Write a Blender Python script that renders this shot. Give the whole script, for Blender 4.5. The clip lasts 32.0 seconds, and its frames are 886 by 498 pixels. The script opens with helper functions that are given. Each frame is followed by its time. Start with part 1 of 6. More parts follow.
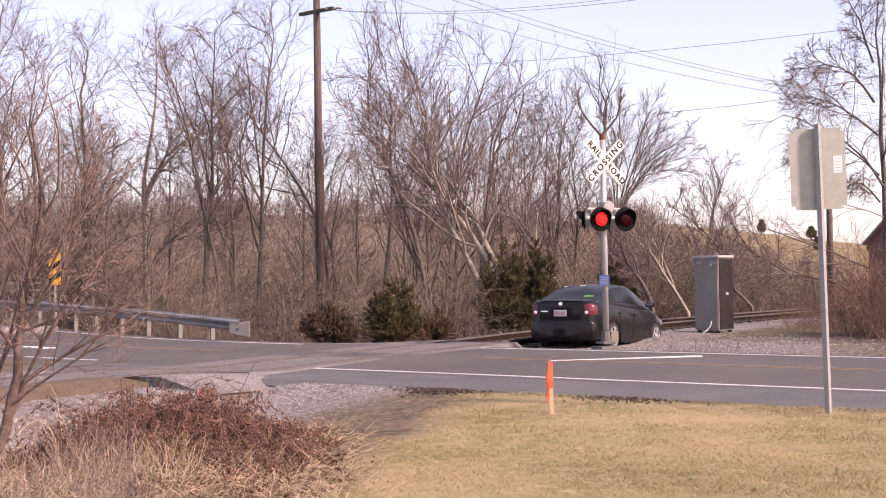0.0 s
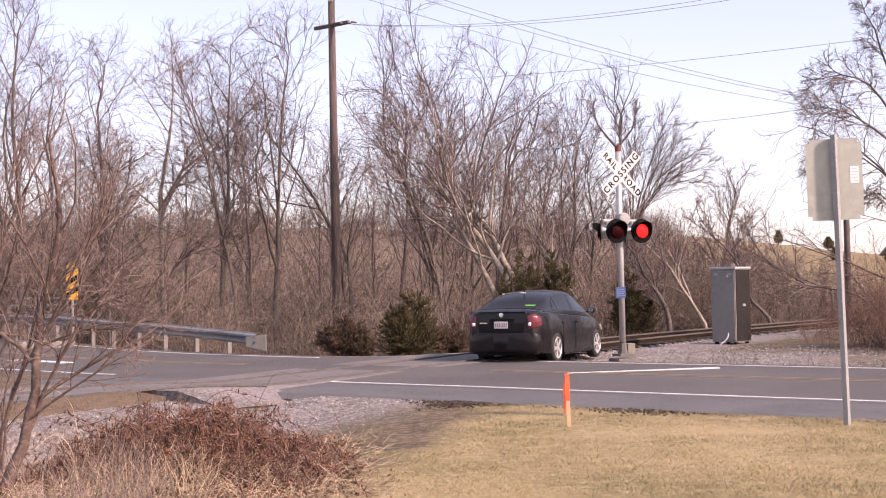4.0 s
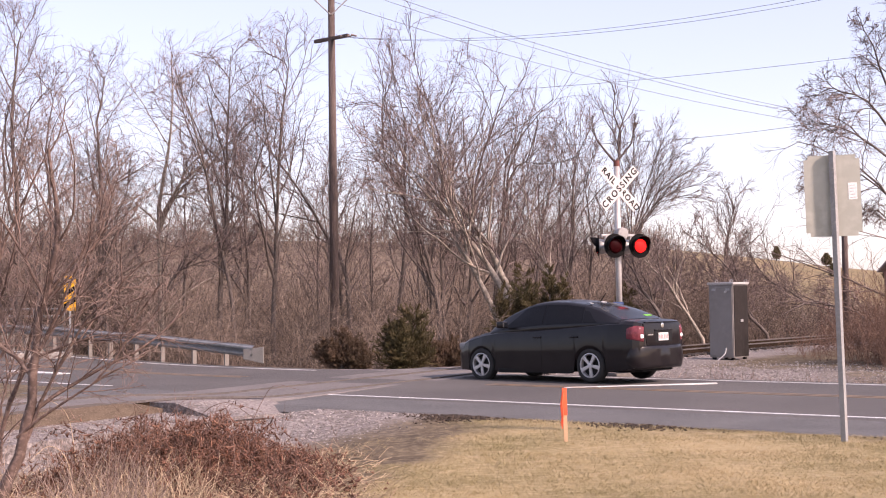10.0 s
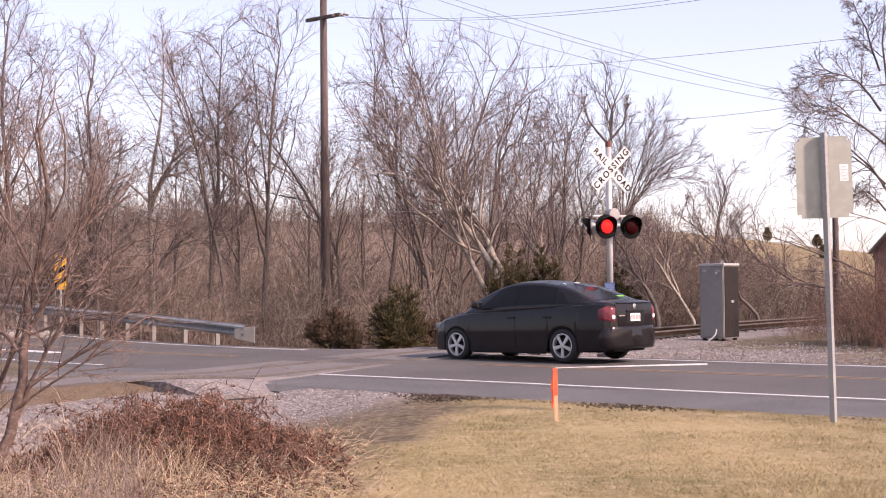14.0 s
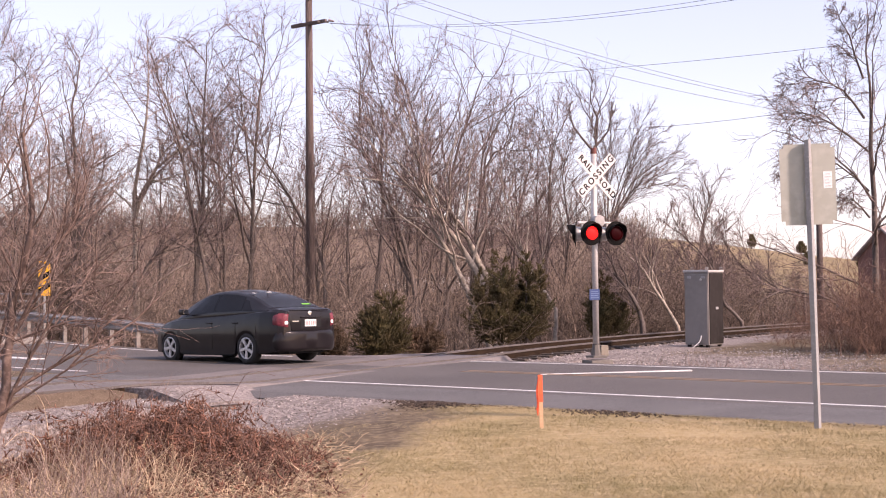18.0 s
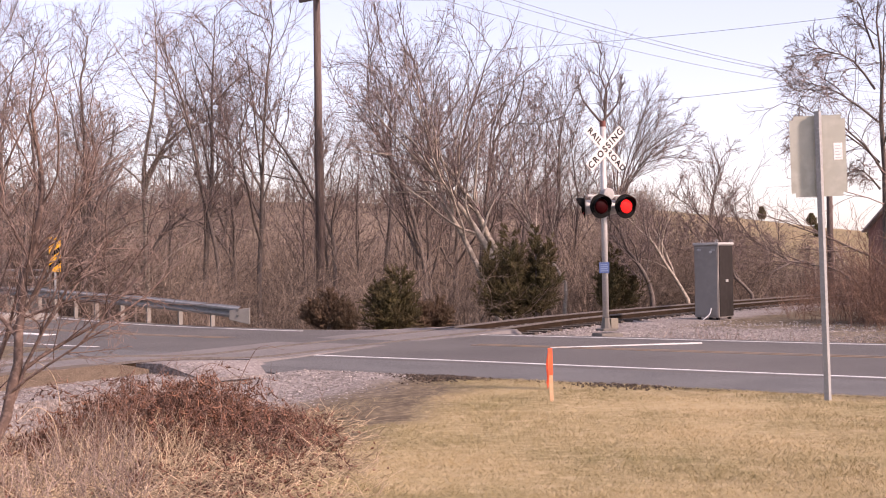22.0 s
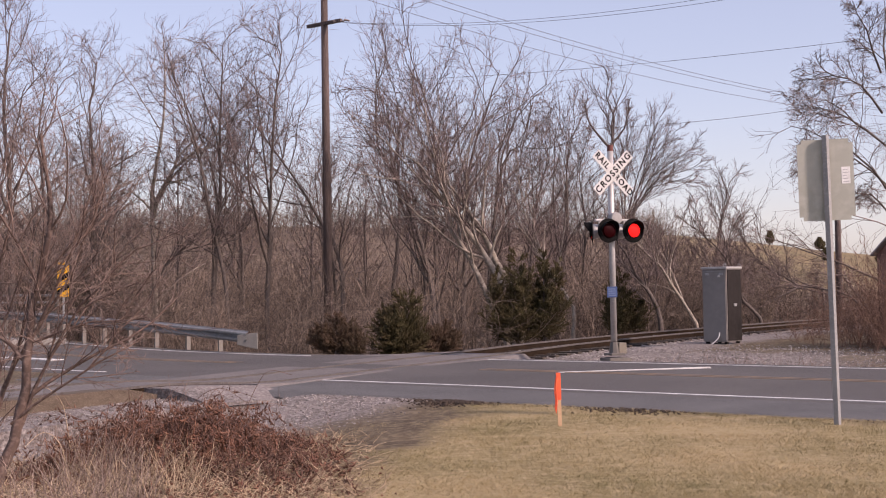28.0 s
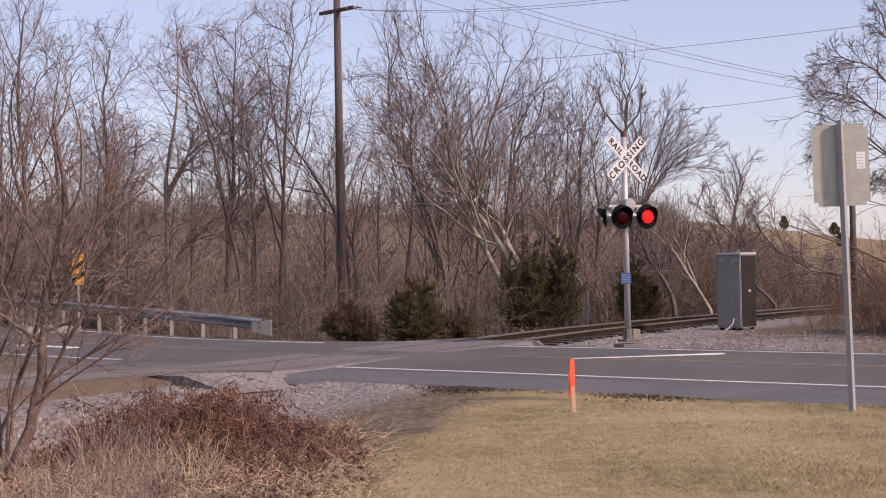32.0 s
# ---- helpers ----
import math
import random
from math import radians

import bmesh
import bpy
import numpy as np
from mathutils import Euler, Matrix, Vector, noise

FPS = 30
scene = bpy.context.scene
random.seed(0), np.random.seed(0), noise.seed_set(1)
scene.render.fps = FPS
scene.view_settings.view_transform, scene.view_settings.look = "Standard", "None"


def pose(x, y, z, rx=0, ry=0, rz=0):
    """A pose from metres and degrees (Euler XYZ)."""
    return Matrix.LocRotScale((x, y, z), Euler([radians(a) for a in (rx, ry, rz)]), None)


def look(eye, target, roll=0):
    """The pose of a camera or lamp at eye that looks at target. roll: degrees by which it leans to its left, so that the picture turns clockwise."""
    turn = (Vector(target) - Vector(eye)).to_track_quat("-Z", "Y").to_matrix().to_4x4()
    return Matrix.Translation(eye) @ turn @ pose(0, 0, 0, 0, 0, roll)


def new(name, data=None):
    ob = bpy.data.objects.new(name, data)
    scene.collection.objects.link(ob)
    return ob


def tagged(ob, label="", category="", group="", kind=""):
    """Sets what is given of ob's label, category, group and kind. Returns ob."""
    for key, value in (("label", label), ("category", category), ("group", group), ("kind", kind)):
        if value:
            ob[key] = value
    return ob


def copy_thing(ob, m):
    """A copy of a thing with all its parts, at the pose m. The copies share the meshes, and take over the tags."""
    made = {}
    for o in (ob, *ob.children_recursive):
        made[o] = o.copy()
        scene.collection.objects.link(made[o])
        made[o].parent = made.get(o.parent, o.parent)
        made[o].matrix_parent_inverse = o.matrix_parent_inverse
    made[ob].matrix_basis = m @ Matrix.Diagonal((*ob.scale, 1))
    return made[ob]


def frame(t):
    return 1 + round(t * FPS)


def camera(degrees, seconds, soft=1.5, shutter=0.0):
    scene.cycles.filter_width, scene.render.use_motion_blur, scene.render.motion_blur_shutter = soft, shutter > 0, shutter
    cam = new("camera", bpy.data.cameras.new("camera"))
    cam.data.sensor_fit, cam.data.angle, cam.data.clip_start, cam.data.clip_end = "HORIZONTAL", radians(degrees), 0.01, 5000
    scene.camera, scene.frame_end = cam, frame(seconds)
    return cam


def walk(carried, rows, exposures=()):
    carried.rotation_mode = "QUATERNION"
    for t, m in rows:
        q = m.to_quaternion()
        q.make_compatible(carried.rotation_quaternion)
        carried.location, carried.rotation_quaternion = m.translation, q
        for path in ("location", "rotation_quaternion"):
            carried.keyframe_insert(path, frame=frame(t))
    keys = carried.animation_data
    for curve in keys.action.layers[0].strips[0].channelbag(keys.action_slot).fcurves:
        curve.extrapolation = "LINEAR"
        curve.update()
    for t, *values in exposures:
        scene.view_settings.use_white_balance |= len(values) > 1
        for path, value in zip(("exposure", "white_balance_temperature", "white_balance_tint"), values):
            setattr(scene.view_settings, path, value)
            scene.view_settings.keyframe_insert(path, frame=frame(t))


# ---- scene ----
cam = camera(38.4303, 32.0, soft=1.1)
EYE = (0.0, 0.0, 1.61)
# seconds, turn to the left, tilt up and lean of the hand-held camera, in degrees
SWAY = [
    (0, -0.140, 1.196, 0.930), (0.5, -0.104, 1.138, 1.042), (1, 0.013, 1.099, 1.165), (1.5, 0.041, 1.154, 1.293),
    (2, 0.137, 1.227, 1.319), (2.5, 0.324, 1.393, 1.359), (3, 0.415, 1.481, 1.246), (3.5, 0.486, 1.628, 1.289),
    (5.5, 0.879, 2.186, 0.903), (6, 0.877, 2.335, 0.958), (6.5, 0.901, 2.551, 0.798), (7, 0.835, 2.703, 0.570),
    (7.5, 0.690, 2.778, 0.782), (8, 0.578, 2.792, 0.800), (8.5, 0.404, 2.735, 0.751), (9, 0.418, 2.610, 0.765),
    (9.5, 0.462, 2.493, 0.723), (10, 0.473, 2.391, 0.822), (10.5, 0.401, 2.301, 0.904), (11, 0.398, 2.201, 0.903),
    (11.5, 0.526, 1.865, 1.010), (12, 0.542, 1.632, 0.747), (12.5, 0.375, 1.524, 0.726), (13, 0.293, 1.540, 0.561),
    (13.5, 0.158, 1.532, 0.500), (14, 0.098, 1.492, 0.629), (14.5, 0.027, 1.501, 0.584), (16.5, -0.347, 1.487, 0.658),
    (17, -0.452, 1.520, 0.478), (17.5, -0.609, 1.687, 0.476), (18, -0.569, 1.774, 0.600), (18.5, -0.464, 1.756, 0.651),
    (19, -0.270, 1.689, 0.550), (19.5, -0.193, 1.598, 0.491), (20, -0.157, 1.453, 0.668), (20.5, -0.218, 0.940, 0.759),
    (21, -0.283, 0.727, 0.667), (21.5, -0.237, 0.635, 0.822), (22, -0.130, 0.608, 0.913), (22.5, -0.049, 0.626, 0.818),
    (23, 0.006, 0.609, 0.807), (23.5, -0.061, 0.719, 0.708), (24, -0.096, 0.983, 0.839), (24.5, -0.036, 1.332, 0.718),
    (25, 0.071, 1.514, 0.602), (25.5, 0.083, 1.452, 0.534), (27.5, 0.190, 1.679, 0.981), (28, 0.200, 1.719, 0.990),
    (28.5, 0.227, 1.662, 1.067), (29, 0.267, 1.531, 1.093), (29.5, 0.328, 1.447, 0.966), (30, 0.498, 1.375, 1.108),
    (30.5, 0.593, 1.395, 1.041), (31, 0.641, 1.411, 1.052), (31.5, 0.775, 1.257, 1.070), (32, 0.816, 1.138, 1.166),
]


def held(turn, tilt, lean):
    return Matrix.Translation(EYE) @ Euler((0, 0, radians(turn))).to_matrix().to_4x4() @ \
        Euler((radians(90 + tilt), 0, 0)).to_matrix().to_4x4() @ Euler((0, 0, radians(-lean))).to_matrix().to_4x4()


EXPO = [(0, 1.4, 7530, 37), (5, 1.43, 7430, 35.3), (12, 1.4, 7360, 35), (18, 1.41, 7500, 36.8), (23.5, 1.38, 7600, 37), (24.05, 1.37, 7530, 36.8), (24.5, 1.12, 7430, 35.2), (25.0, 0.82, 7540, 36), (25.3, 0.82, 7540, 36), (27.5, 0.82, 7270, 33.5), (32, 0.78, 7080, 32.2)]
walk(cam, [(t, held(a, b, c)) for t, a, b, c in SWAY], EXPO)

# ---- sky and sun ----
world = bpy.data.worlds.new("sky")
scene.world = world
world.use_nodes = True
wn = world.node_tree.nodes
sky = wn.new("ShaderNodeTexSky")
sky.sky_type, sky.sun_disc = "NISHITA", False
sky.sun_elevation, sky.sun_rotation = radians(34), radians(120)
sky.altitude, sky.air_density, sky.dust_density, sky.ozone_density = 100, 1.0, 1.0, 1.5
wn["Background"].inputs["Strength"].default_value = 0.122
veil = wn.new("ShaderNodeMix")      # thin, even high cloud over the clear sky
veil.data_type = "RGBA"
veil.inputs[0].default_value = 0.5
veil.inputs[7].default_value = (2.05, 2.52, 3.15, 1)
world.node_tree.links.new(sky.outputs[0], veil.inputs[6])
world.node_tree.links.new(veil.outputs[2], wn["Background"].inputs["Color"])
sun = new("sun", bpy.data.lights.new("sun", "SUN"))
sun.data.energy, sun.data.angle, sun.data.color = 2.8, radians(4), (1.0, 0.92, 0.82)
sun.matrix_world = look((43.3, -25, 33.7), (0, 0, 0))

# ---- materials ----
MATS = {}


def ramp_mix(nt, fac, a, b):
    n = nt.nodes.new("ShaderNodeMix")
    n.data_type = "RGBA"
    if isinstance(fac, float):
        n.inputs[0].default_value = fac
    else:
        nt.links.new(fac, n.inputs[0])
    for i, c in ((6, a), (7, b)):
        if isinstance(c, tuple):
            n.inputs[i].default_value = (*c, 1)
        else:
            nt.links.new(c, n.inputs[i])
    return n.outputs[2]


def noise_fac(nt, scale, lo=0.35, hi=0.65, detail=4, stretch=None, coords="Object"):
    tc = nt.nodes.new("ShaderNodeTexCoord")
    out = tc.outputs[coords]
    if stretch:
        mp = nt.nodes.new("ShaderNodeMapping")
        mp.inputs["Scale"].default_value = stretch
        nt.links.new(out, mp.inputs[0])
        out = mp.outputs[0]
    n = nt.nodes.new("ShaderNodeTexNoise")
    n.inputs["Scale"].default_value, n.inputs["Detail"].default_value = scale, detail
    nt.links.new(out, n.inputs["Vector"])
    m = nt.nodes.new("ShaderNodeMapRange")
    m.inputs["From Min"].default_value, m.inputs["From Max"].default_value = lo, hi
    nt.links.new(n.outputs[0], m.inputs[0])
    return m.outputs[0]


def mat(name, a, b=None, c=None, rough=0.8, metal=0.0, s1=3.0, s2=30.0, bump=0.0, bump_scale=60.0, stretch=None, spread=0.0, spec=0.3, island=0.0):
    """Two colours mixed at a coarse scale, a third at a fine one, with relief; spread: change from piece to piece."""
    if name in MATS:
        return MATS[name]
    m = bpy.data.materials.new(name)
    m.use_nodes = True
    nt = m.node_tree
    bs = nt.nodes["Principled BSDF"]
    b = b or tuple(x * 0.82 for x in a)
    c = c or tuple(x * 1.12 for x in a)
    col = ramp_mix(nt, noise_fac(nt, s1, stretch=stretch), a, b)
    col = ramp_mix(nt, noise_fac(nt, s2, 0.45, 0.75, stretch=stretch), col, c)
    if spread:
        oi = nt.nodes.new("ShaderNodeObjectInfo")
        hv = nt.nodes.new("ShaderNodeHueSaturation")
        mr = nt.nodes.new("ShaderNodeMapRange")
        mr.inputs["To Min"].default_value, mr.inputs["To Max"].default_value = 1 - spread, 1 + spread
        nt.links.new(oi.outputs["Random"], mr.inputs[0])
        nt.links.new(mr.outputs[0], hv.inputs["Value"])
        nt.links.new(col, hv.inputs["Color"])
        col = hv.outputs[0]
    if island:
        ge = nt.nodes.new("ShaderNodeNewGeometry")
        hi = nt.nodes.new("ShaderNodeHueSaturation")
        mi = nt.nodes.new("ShaderNodeMapRange")
        mi.inputs["To Min"].default_value, mi.inputs["To Max"].default_value = 1 - island, 1 + island
        nt.links.new(ge.outputs["Random Per Island"], mi.inputs[0])
        nt.links.new(mi.outputs[0], hi.inputs["Value"])
        nt.links.new(col, hi.inputs["Color"])
        col = hi.outputs[0]
    nt.links.new(col, bs.inputs["Base Color"])
    bs.inputs["Roughness"].default_value, bs.inputs["Metallic"].default_value = rough, metal
    bs.inputs["Specular IOR Level"].default_value = spec
    if bump:
        bp = nt.nodes.new("ShaderNodeBump")
        bp.inputs["Strength"].default_value, bp.inputs["Distance"].default_value = 1.0, bump
        nt.links.new(noise_fac(nt, bump_scale, 0.2, 0.8, stretch=stretch), bp.inputs["Height"])
        nt.links.new(bp.outputs[0], bs.inputs["Normal"])
    MATS[name] = m
    return m


BARK = mat("bark", (0.122, 0.096, 0.085), (0.075, 0.06, 0.053), (0.2, 0.165, 0.145), 0.9, s1=1.2, s2=14, bump=0.02, bump_scale=20, stretch=(3, 3, 0.6))
PALE_BARK = mat("pale_bark", (0.31, 0.262, 0.215), (0.17, 0.14, 0.115), (0.42, 0.37, 0.31), 0.85, s1=1.5, s2=9, bump=0.015, bump_scale=18)
TWIG = mat("twig", (0.172, 0.124, 0.112), (0.112, 0.083, 0.077), (0.255, 0.19, 0.175), 0.85, s1=0.7, s2=5, island=0.45)
BRUSH = mat("brush", (0.165, 0.122, 0.098), (0.102, 0.079, 0.063), (0.27, 0.208, 0.17), 0.9, s1=0.35, s2=4, island=0.6)
ASPHALT = mat("asphalt", (0.096, 0.088, 0.085), (0.068, 0.063, 0.062), (0.125, 0.116, 0.112), 0.88, s1=0.35, s2=45, bump=0.004, bump_scale=150)
SHOULDER = mat("shoulder_asphalt", (0.112, 0.109, 0.109), (0.0825, 0.081, 0.0825), (0.15, 0.146, 0.143), 0.9, s1=0.8, s2=40, bump=0.006, bump_scale=90)
CONCRETE = mat("concrete", (0.288, 0.264, 0.24), (0.216, 0.2, 0.184), (0.36, 0.336, 0.312), 0.85, s1=1.5, s2=25, bump=0.004)
WHITE_LINE = mat("white_road_paint", (0.612, 0.603, 0.586), (0.425, 0.416, 0.408), (0.663, 0.654, 0.637), 0.7, s1=4, s2=30)
YELLOW_LINE = mat("yellow_road_paint", (0.24, 0.155, 0.09), (0.14, 0.115, 0.095), (0.3, 0.185, 0.095), 0.75, s1=3, s2=25)
GRAVEL = mat("gravel", (0.196, 0.17, 0.162), (0.119, 0.102, 0.0978), (0.34, 0.306, 0.289), 0.9, s1=1.2, s2=18, bump=0.03, bump_scale=22)
GALV = mat("galvanised_steel", (0.33, 0.325, 0.32), (0.26, 0.255, 0.25), (0.4, 0.395, 0.39), 0.55, 0.3, s1=2, s2=14)
ALU = mat("aluminium_sheet", (0.41, 0.415, 0.365), (0.35, 0.355, 0.31), (0.46, 0.46, 0.41), 0.55, 0.1, s1=1.5, s2=7)
RUST = mat("rusty_steel", (0.024, 0.016, 0.011), (0.016, 0.011, 0.008), (0.038, 0.025, 0.017), 0.95, 0.0, s1=2, s2=20, spec=0.05)
RAILTOP = mat("worn_rail_head", (0.105, 0.092, 0.086), (0.08, 0.07, 0.066), (0.15, 0.135, 0.127), 0.6, 0.1)
TIE = mat("creosote_timber", (0.055, 0.042, 0.035), (0.035, 0.028, 0.023), (0.1, 0.08, 0.067), 0.95, stretch=(1, 6, 6))
POLE = mat("utility_pole_timber", (0.115, 0.084, 0.075), (0.078, 0.058, 0.053), (0.165, 0.125, 0.112), 0.9, s1=1.5, s2=9, stretch=(5, 5, 0.3), bump=0.01)
BLACK = mat("black_paint", (0.006, 0.0055, 0.0055), rough=0.75, spec=0.1)
WHITE = mat("white_sign_sheeting", (0.552, 0.547, 0.534), (0.497, 0.492, 0.478), rough=0.5)
SILVER = mat("silver_paint", (0.45, 0.432, 0.414), (0.378, 0.36, 0.351), (0.504, 0.486, 0.468), 0.45, 0.35)
CEDAR = mat("cedar_needles", (0.06, 0.051, 0.022), (0.085, 0.06, 0.03), (0.072, 0.064, 0.026), 0.9, s1=1.2, s2=6, island=0.35)


# ---- mesh helpers ----
def mesh_from(name, verts, faces, material, smooth=False):
    me = bpy.data.meshes.new(name)
    me.from_pydata([tuple(v) for v in verts], [], faces)
    if material:
        me.materials.append(material)
    if smooth:
        me.shade_smooth()
    me.update()
    return me


def part(name, bm, material, parent=None, label="", smooth=False):
    """A bmesh, or a mesh, as one object under a thing."""
    if isinstance(bm, bpy.types.Mesh):
        me = bm
    else:
        me = bpy.data.meshes.new(name)
        bm.to_mesh(me)
        bm.free()
        if smooth:
            me.shade_smooth()
    if material and not me.materials:
        me.materials.append(material)
    ob = new(name, me)
    ob.parent = parent
    if label:
        ob["label"] = label
    return ob


def box(bm, x0, x1, y0, y1, z0, z1, bevel=0.0, m=None):
    vs = bmesh.ops.create_cube(bm, size=1, matrix=Matrix.Translation(((x0 + x1) / 2, (y0 + y1) / 2, (z0 + z1) / 2)) @ Matrix.Diagonal((x1 - x0, y1 - y0, z1 - z0, 1)))["verts"]
    if bevel:
        es = list({e for v in vs for e in v.link_edges})
        vs = list({v for f in bmesh.ops.bevel(bm, geom=es, offset=bevel, segments=2, affect="EDGES", profile=0.6)["faces"] for v in f.verts})
    if m is not None:
        bmesh.ops.transform(bm, matrix=m, verts=vs)
    return vs


def cyl(bm, p, q, r0, r1=None, seg=12, caps=True):
    p, q = Vector(p), Vector(q)
    m = Matrix.Translation((p + q) / 2) @ (q - p).to_track_quat("Z", "Y").to_matrix().to_4x4()
    return bmesh.ops.create_cone(bm, cap_ends=caps, segments=seg, radius1=r0, radius2=r0 if r1 is None else r1, depth=(q - p).length, matrix=m)["verts"]


def box_part(name, dims, material, parent, bevel=0.01, label=""):
    bm = bmesh.new()
    box(bm, *dims, bevel=bevel)
    return part(name, bm, material, parent, label)


def thing(name, at, label, category, group="", turn=0.0):
    ob = new(name)
    ob.empty_display_size = 0.2
    ob.matrix_world = Matrix.Translation(at) @ Matrix.Rotation(turn, 4, "Z")
    return tagged(ob, label, category, group)


class Tubes:
    """Collects tapered tubes and makes one mesh of them."""

    def __init__(self):
        self.v, self.f, self.n, self.wait = [], [], 0, {}

    def add(self, pts, radii, sides=3):
        self.wait.setdefault((len(pts), sides), []).append((pts, radii))

    def flush(self):
        for (k, sides), items in self.wait.items():
            pts = np.array([np.asarray(p, float) for p, _ in items])
            radii = np.array([np.asarray(r, float) for _, r in items])
            n = len(pts)
            d = np.gradient(pts, axis=1)
            d /= np.linalg.norm(d, axis=2)[..., None] + 1e-9
            ref = np.where(np.abs(d[:, :1, 2:]) > 0.7, np.array([0.31, 0.87, 0.1]), np.array([0.0, 0.0, 1.0]))
            a = np.cross(d, np.broadcast_to(ref, d.shape))
            a /= np.linalg.norm(a, axis=2)[..., None] + 1e-9
            b = np.cross(d, a)
            ang = np.arange(sides) * 2 * np.pi / sides
            ring = np.cos(ang)[:, None] * a[:, :, None] + np.sin(ang)[:, None] * b[:, :, None]
            v = pts[:, :, None] + ring * radii[:, :, None, None]
            self.v.append(v.reshape(-1, 3))
            i = np.arange(k - 1)[:, None] * sides + np.arange(sides)[None]
            j = np.arange(k - 1)[:, None] * sides + (np.arange(sides)[None] + 1) % sides
            f = np.stack([i, j, j + sides, i + sides], -1).reshape(1, -1, 4) + (np.arange(n) * k * sides)[:, None, None]
            self.f.append(f.reshape(-1, 4) + self.n)
            self.n += n * k * sides
        self.wait = {}

    def extend(self, verts, faces, m):
        """Another set's arrays, moved by the pose m."""
        m = np.array(m)
        self.v.append(verts @ m[:3, :3].T + m[:3, 3])
        self.f.append(faces + self.n)
        self.n += len(verts)

    def arrays(self):
        self.flush()
        return np.concatenate(self.v), np.concatenate(self.f)

    def mesh(self, name, material, smooth=True):
        v, f = self.arrays()
        me = bpy.data.meshes.new(name)
        me.vertices.add(len(v))
        me.vertices.foreach_set("co", v.astype(np.float32).ravel())
        me.loops.add(f.size)
        me.loops.foreach_set("vertex_index", f.astype(np.int32).ravel())
        me.polygons.add(len(f))
        me.polygons.foreach_set("loop_start", np.arange(0, f.size, 4, dtype=np.int32))
        me.update(calc_edges=True)
        me.materials.append(material)
        if smooth:
            me.shade_smooth()
        return me


# ---- the lie of the land ----
def smooth_step(a, b, x):
    t = np.clip((np.asarray(x, float) - a) / (b - a), 0, 1)
    return t * t * (3 - 2 * t)


def spline(points, step=0.5):
    """Catmull-Rom through the points, at about even steps."""
    P = np.array(points, float)
    P = np.vstack([2 * P[0] - P[1], P, 2 * P[-1] - P[-2]])
    out = []
    for i in range(1, len(P) - 2):
        n = max(2, int(np.linalg.norm(P[i + 1] - P[i]) / step))
        for s in np.arange(n) / n:
            a, b, c, d = P[i - 1:i + 3]
            out.append(0.5 * (2 * b + (c - a) * s + (2 * a - 5 * b + 4 * c - d) * s * s + (3 * b - a - 3 * c + d) * s ** 3))
    out.append(P[-2])
    return np.array(out)


ROAD = spline([(70, -26.5), (40, -4.2), (20, 10.2), (6.3, 20.0), (1.7, 23.4), (-3.0, 26.7), (-6.6, 29.4), (-10.2, 33.0), (-13.6, 37.6), (-17.5, 43.5), (-23, 51), (-31, 61), (-46, 78)], 0.6)
TRACK = spline([(-40, -30), (-16.0, 1.0), (-7.6, 15.3), (-4.4, 20.8), (-1.0, 26.8), (4.1, 35.45), (9.2, 42.5), (17.9, 52.8), (32, 67.5), (60, 92), (120, 130)], 0.6)


def near_line(line, x, y):
    """Distance to a line, signed: positive on its right-hand side as it runs."""
    p = np.stack([np.ravel(x), np.ravel(y)], -1)
    best, sign = np.full(len(p), 1e9), np.ones(len(p))
    for i in range(len(line) - 1):
        a, d = line[i], line[i + 1] - line[i]
        t = np.clip(((p - a) @ d) / (d @ d), 0, 1)
        q = p - a - t[:, None] * d
        r = np.hypot(q[:, 0], q[:, 1])
        m = r < best
        best[m] = r[m]
        sign[m] = np.sign(d[1] * q[m, 0] - d[0] * q[m, 1])
    return (best * sign).reshape(np.shape(x))


def lie(x, y):
    """Height of the land."""
    x, y = np.asarray(x, float), np.asarray(y, float)
    z = np.zeros(np.broadcast(x, y).shape)
    rd = near_line(ROAD, x, y)      # positive on the far side of the road
    tk = near_line(TRACK, x, y)     # negative on the woods side of the track
    woods = smooth_step(1.0, 9.0, -tk) * smooth_step(3.6, 8.0, rd)
    z = z - 1.0 * woods
    crest = np.interp(x, [-200, -60, 0, 35, 49, 59, 80, 160], [11.0, 10.4, 10.2, 9.2, 7.6, 6.2, 4.2, 2.0])
    z = z + (crest + 1.0) * smooth_step(128, 200, y) * (1 - smooth_step(205, 420, y))
    z = z - 2.0 * smooth_step(205, 420, y)
    z = z + 1.25 * smooth_step(70, 118, y) * smooth_step(6, -22, x)
    z = z - 0.12 * smooth_step(3.4, 4.6, rd) * smooth_step(3, 8, tk + 4) * (1 - smooth_step(4.6, 9, rd))
    bank = smooth_step(0.6, 3.0, tk) * (1 - smooth_step(3.0, 7.0, tk)) * smooth_step(5.2, 7.5, -rd)
    z = z - 0.2 * smooth_step(2.6, 1.7, np.abs(tk)) * smooth_step(4.0, 5.0, np.abs(rd)) * 0.6
    # a hollow in the gravel between the road and the track
    z = z - 0.1 * np.exp(-((x - 3.6) / 2.2) ** 2 - ((y - 30.4) / 1.1) ** 2)
    return z - 0.25 * bank


GX, GY = np.arange(-90, 90.1, 0.5), np.arange(-10, 215.1, 0.5)
_gx, _gy = np.meshgrid(GX, GY)
TABLES = {"lie": lie(_gx, _gy), "road": near_line(ROAD, _gx, _gy), "track": near_line(TRACK, _gx, _gy)}


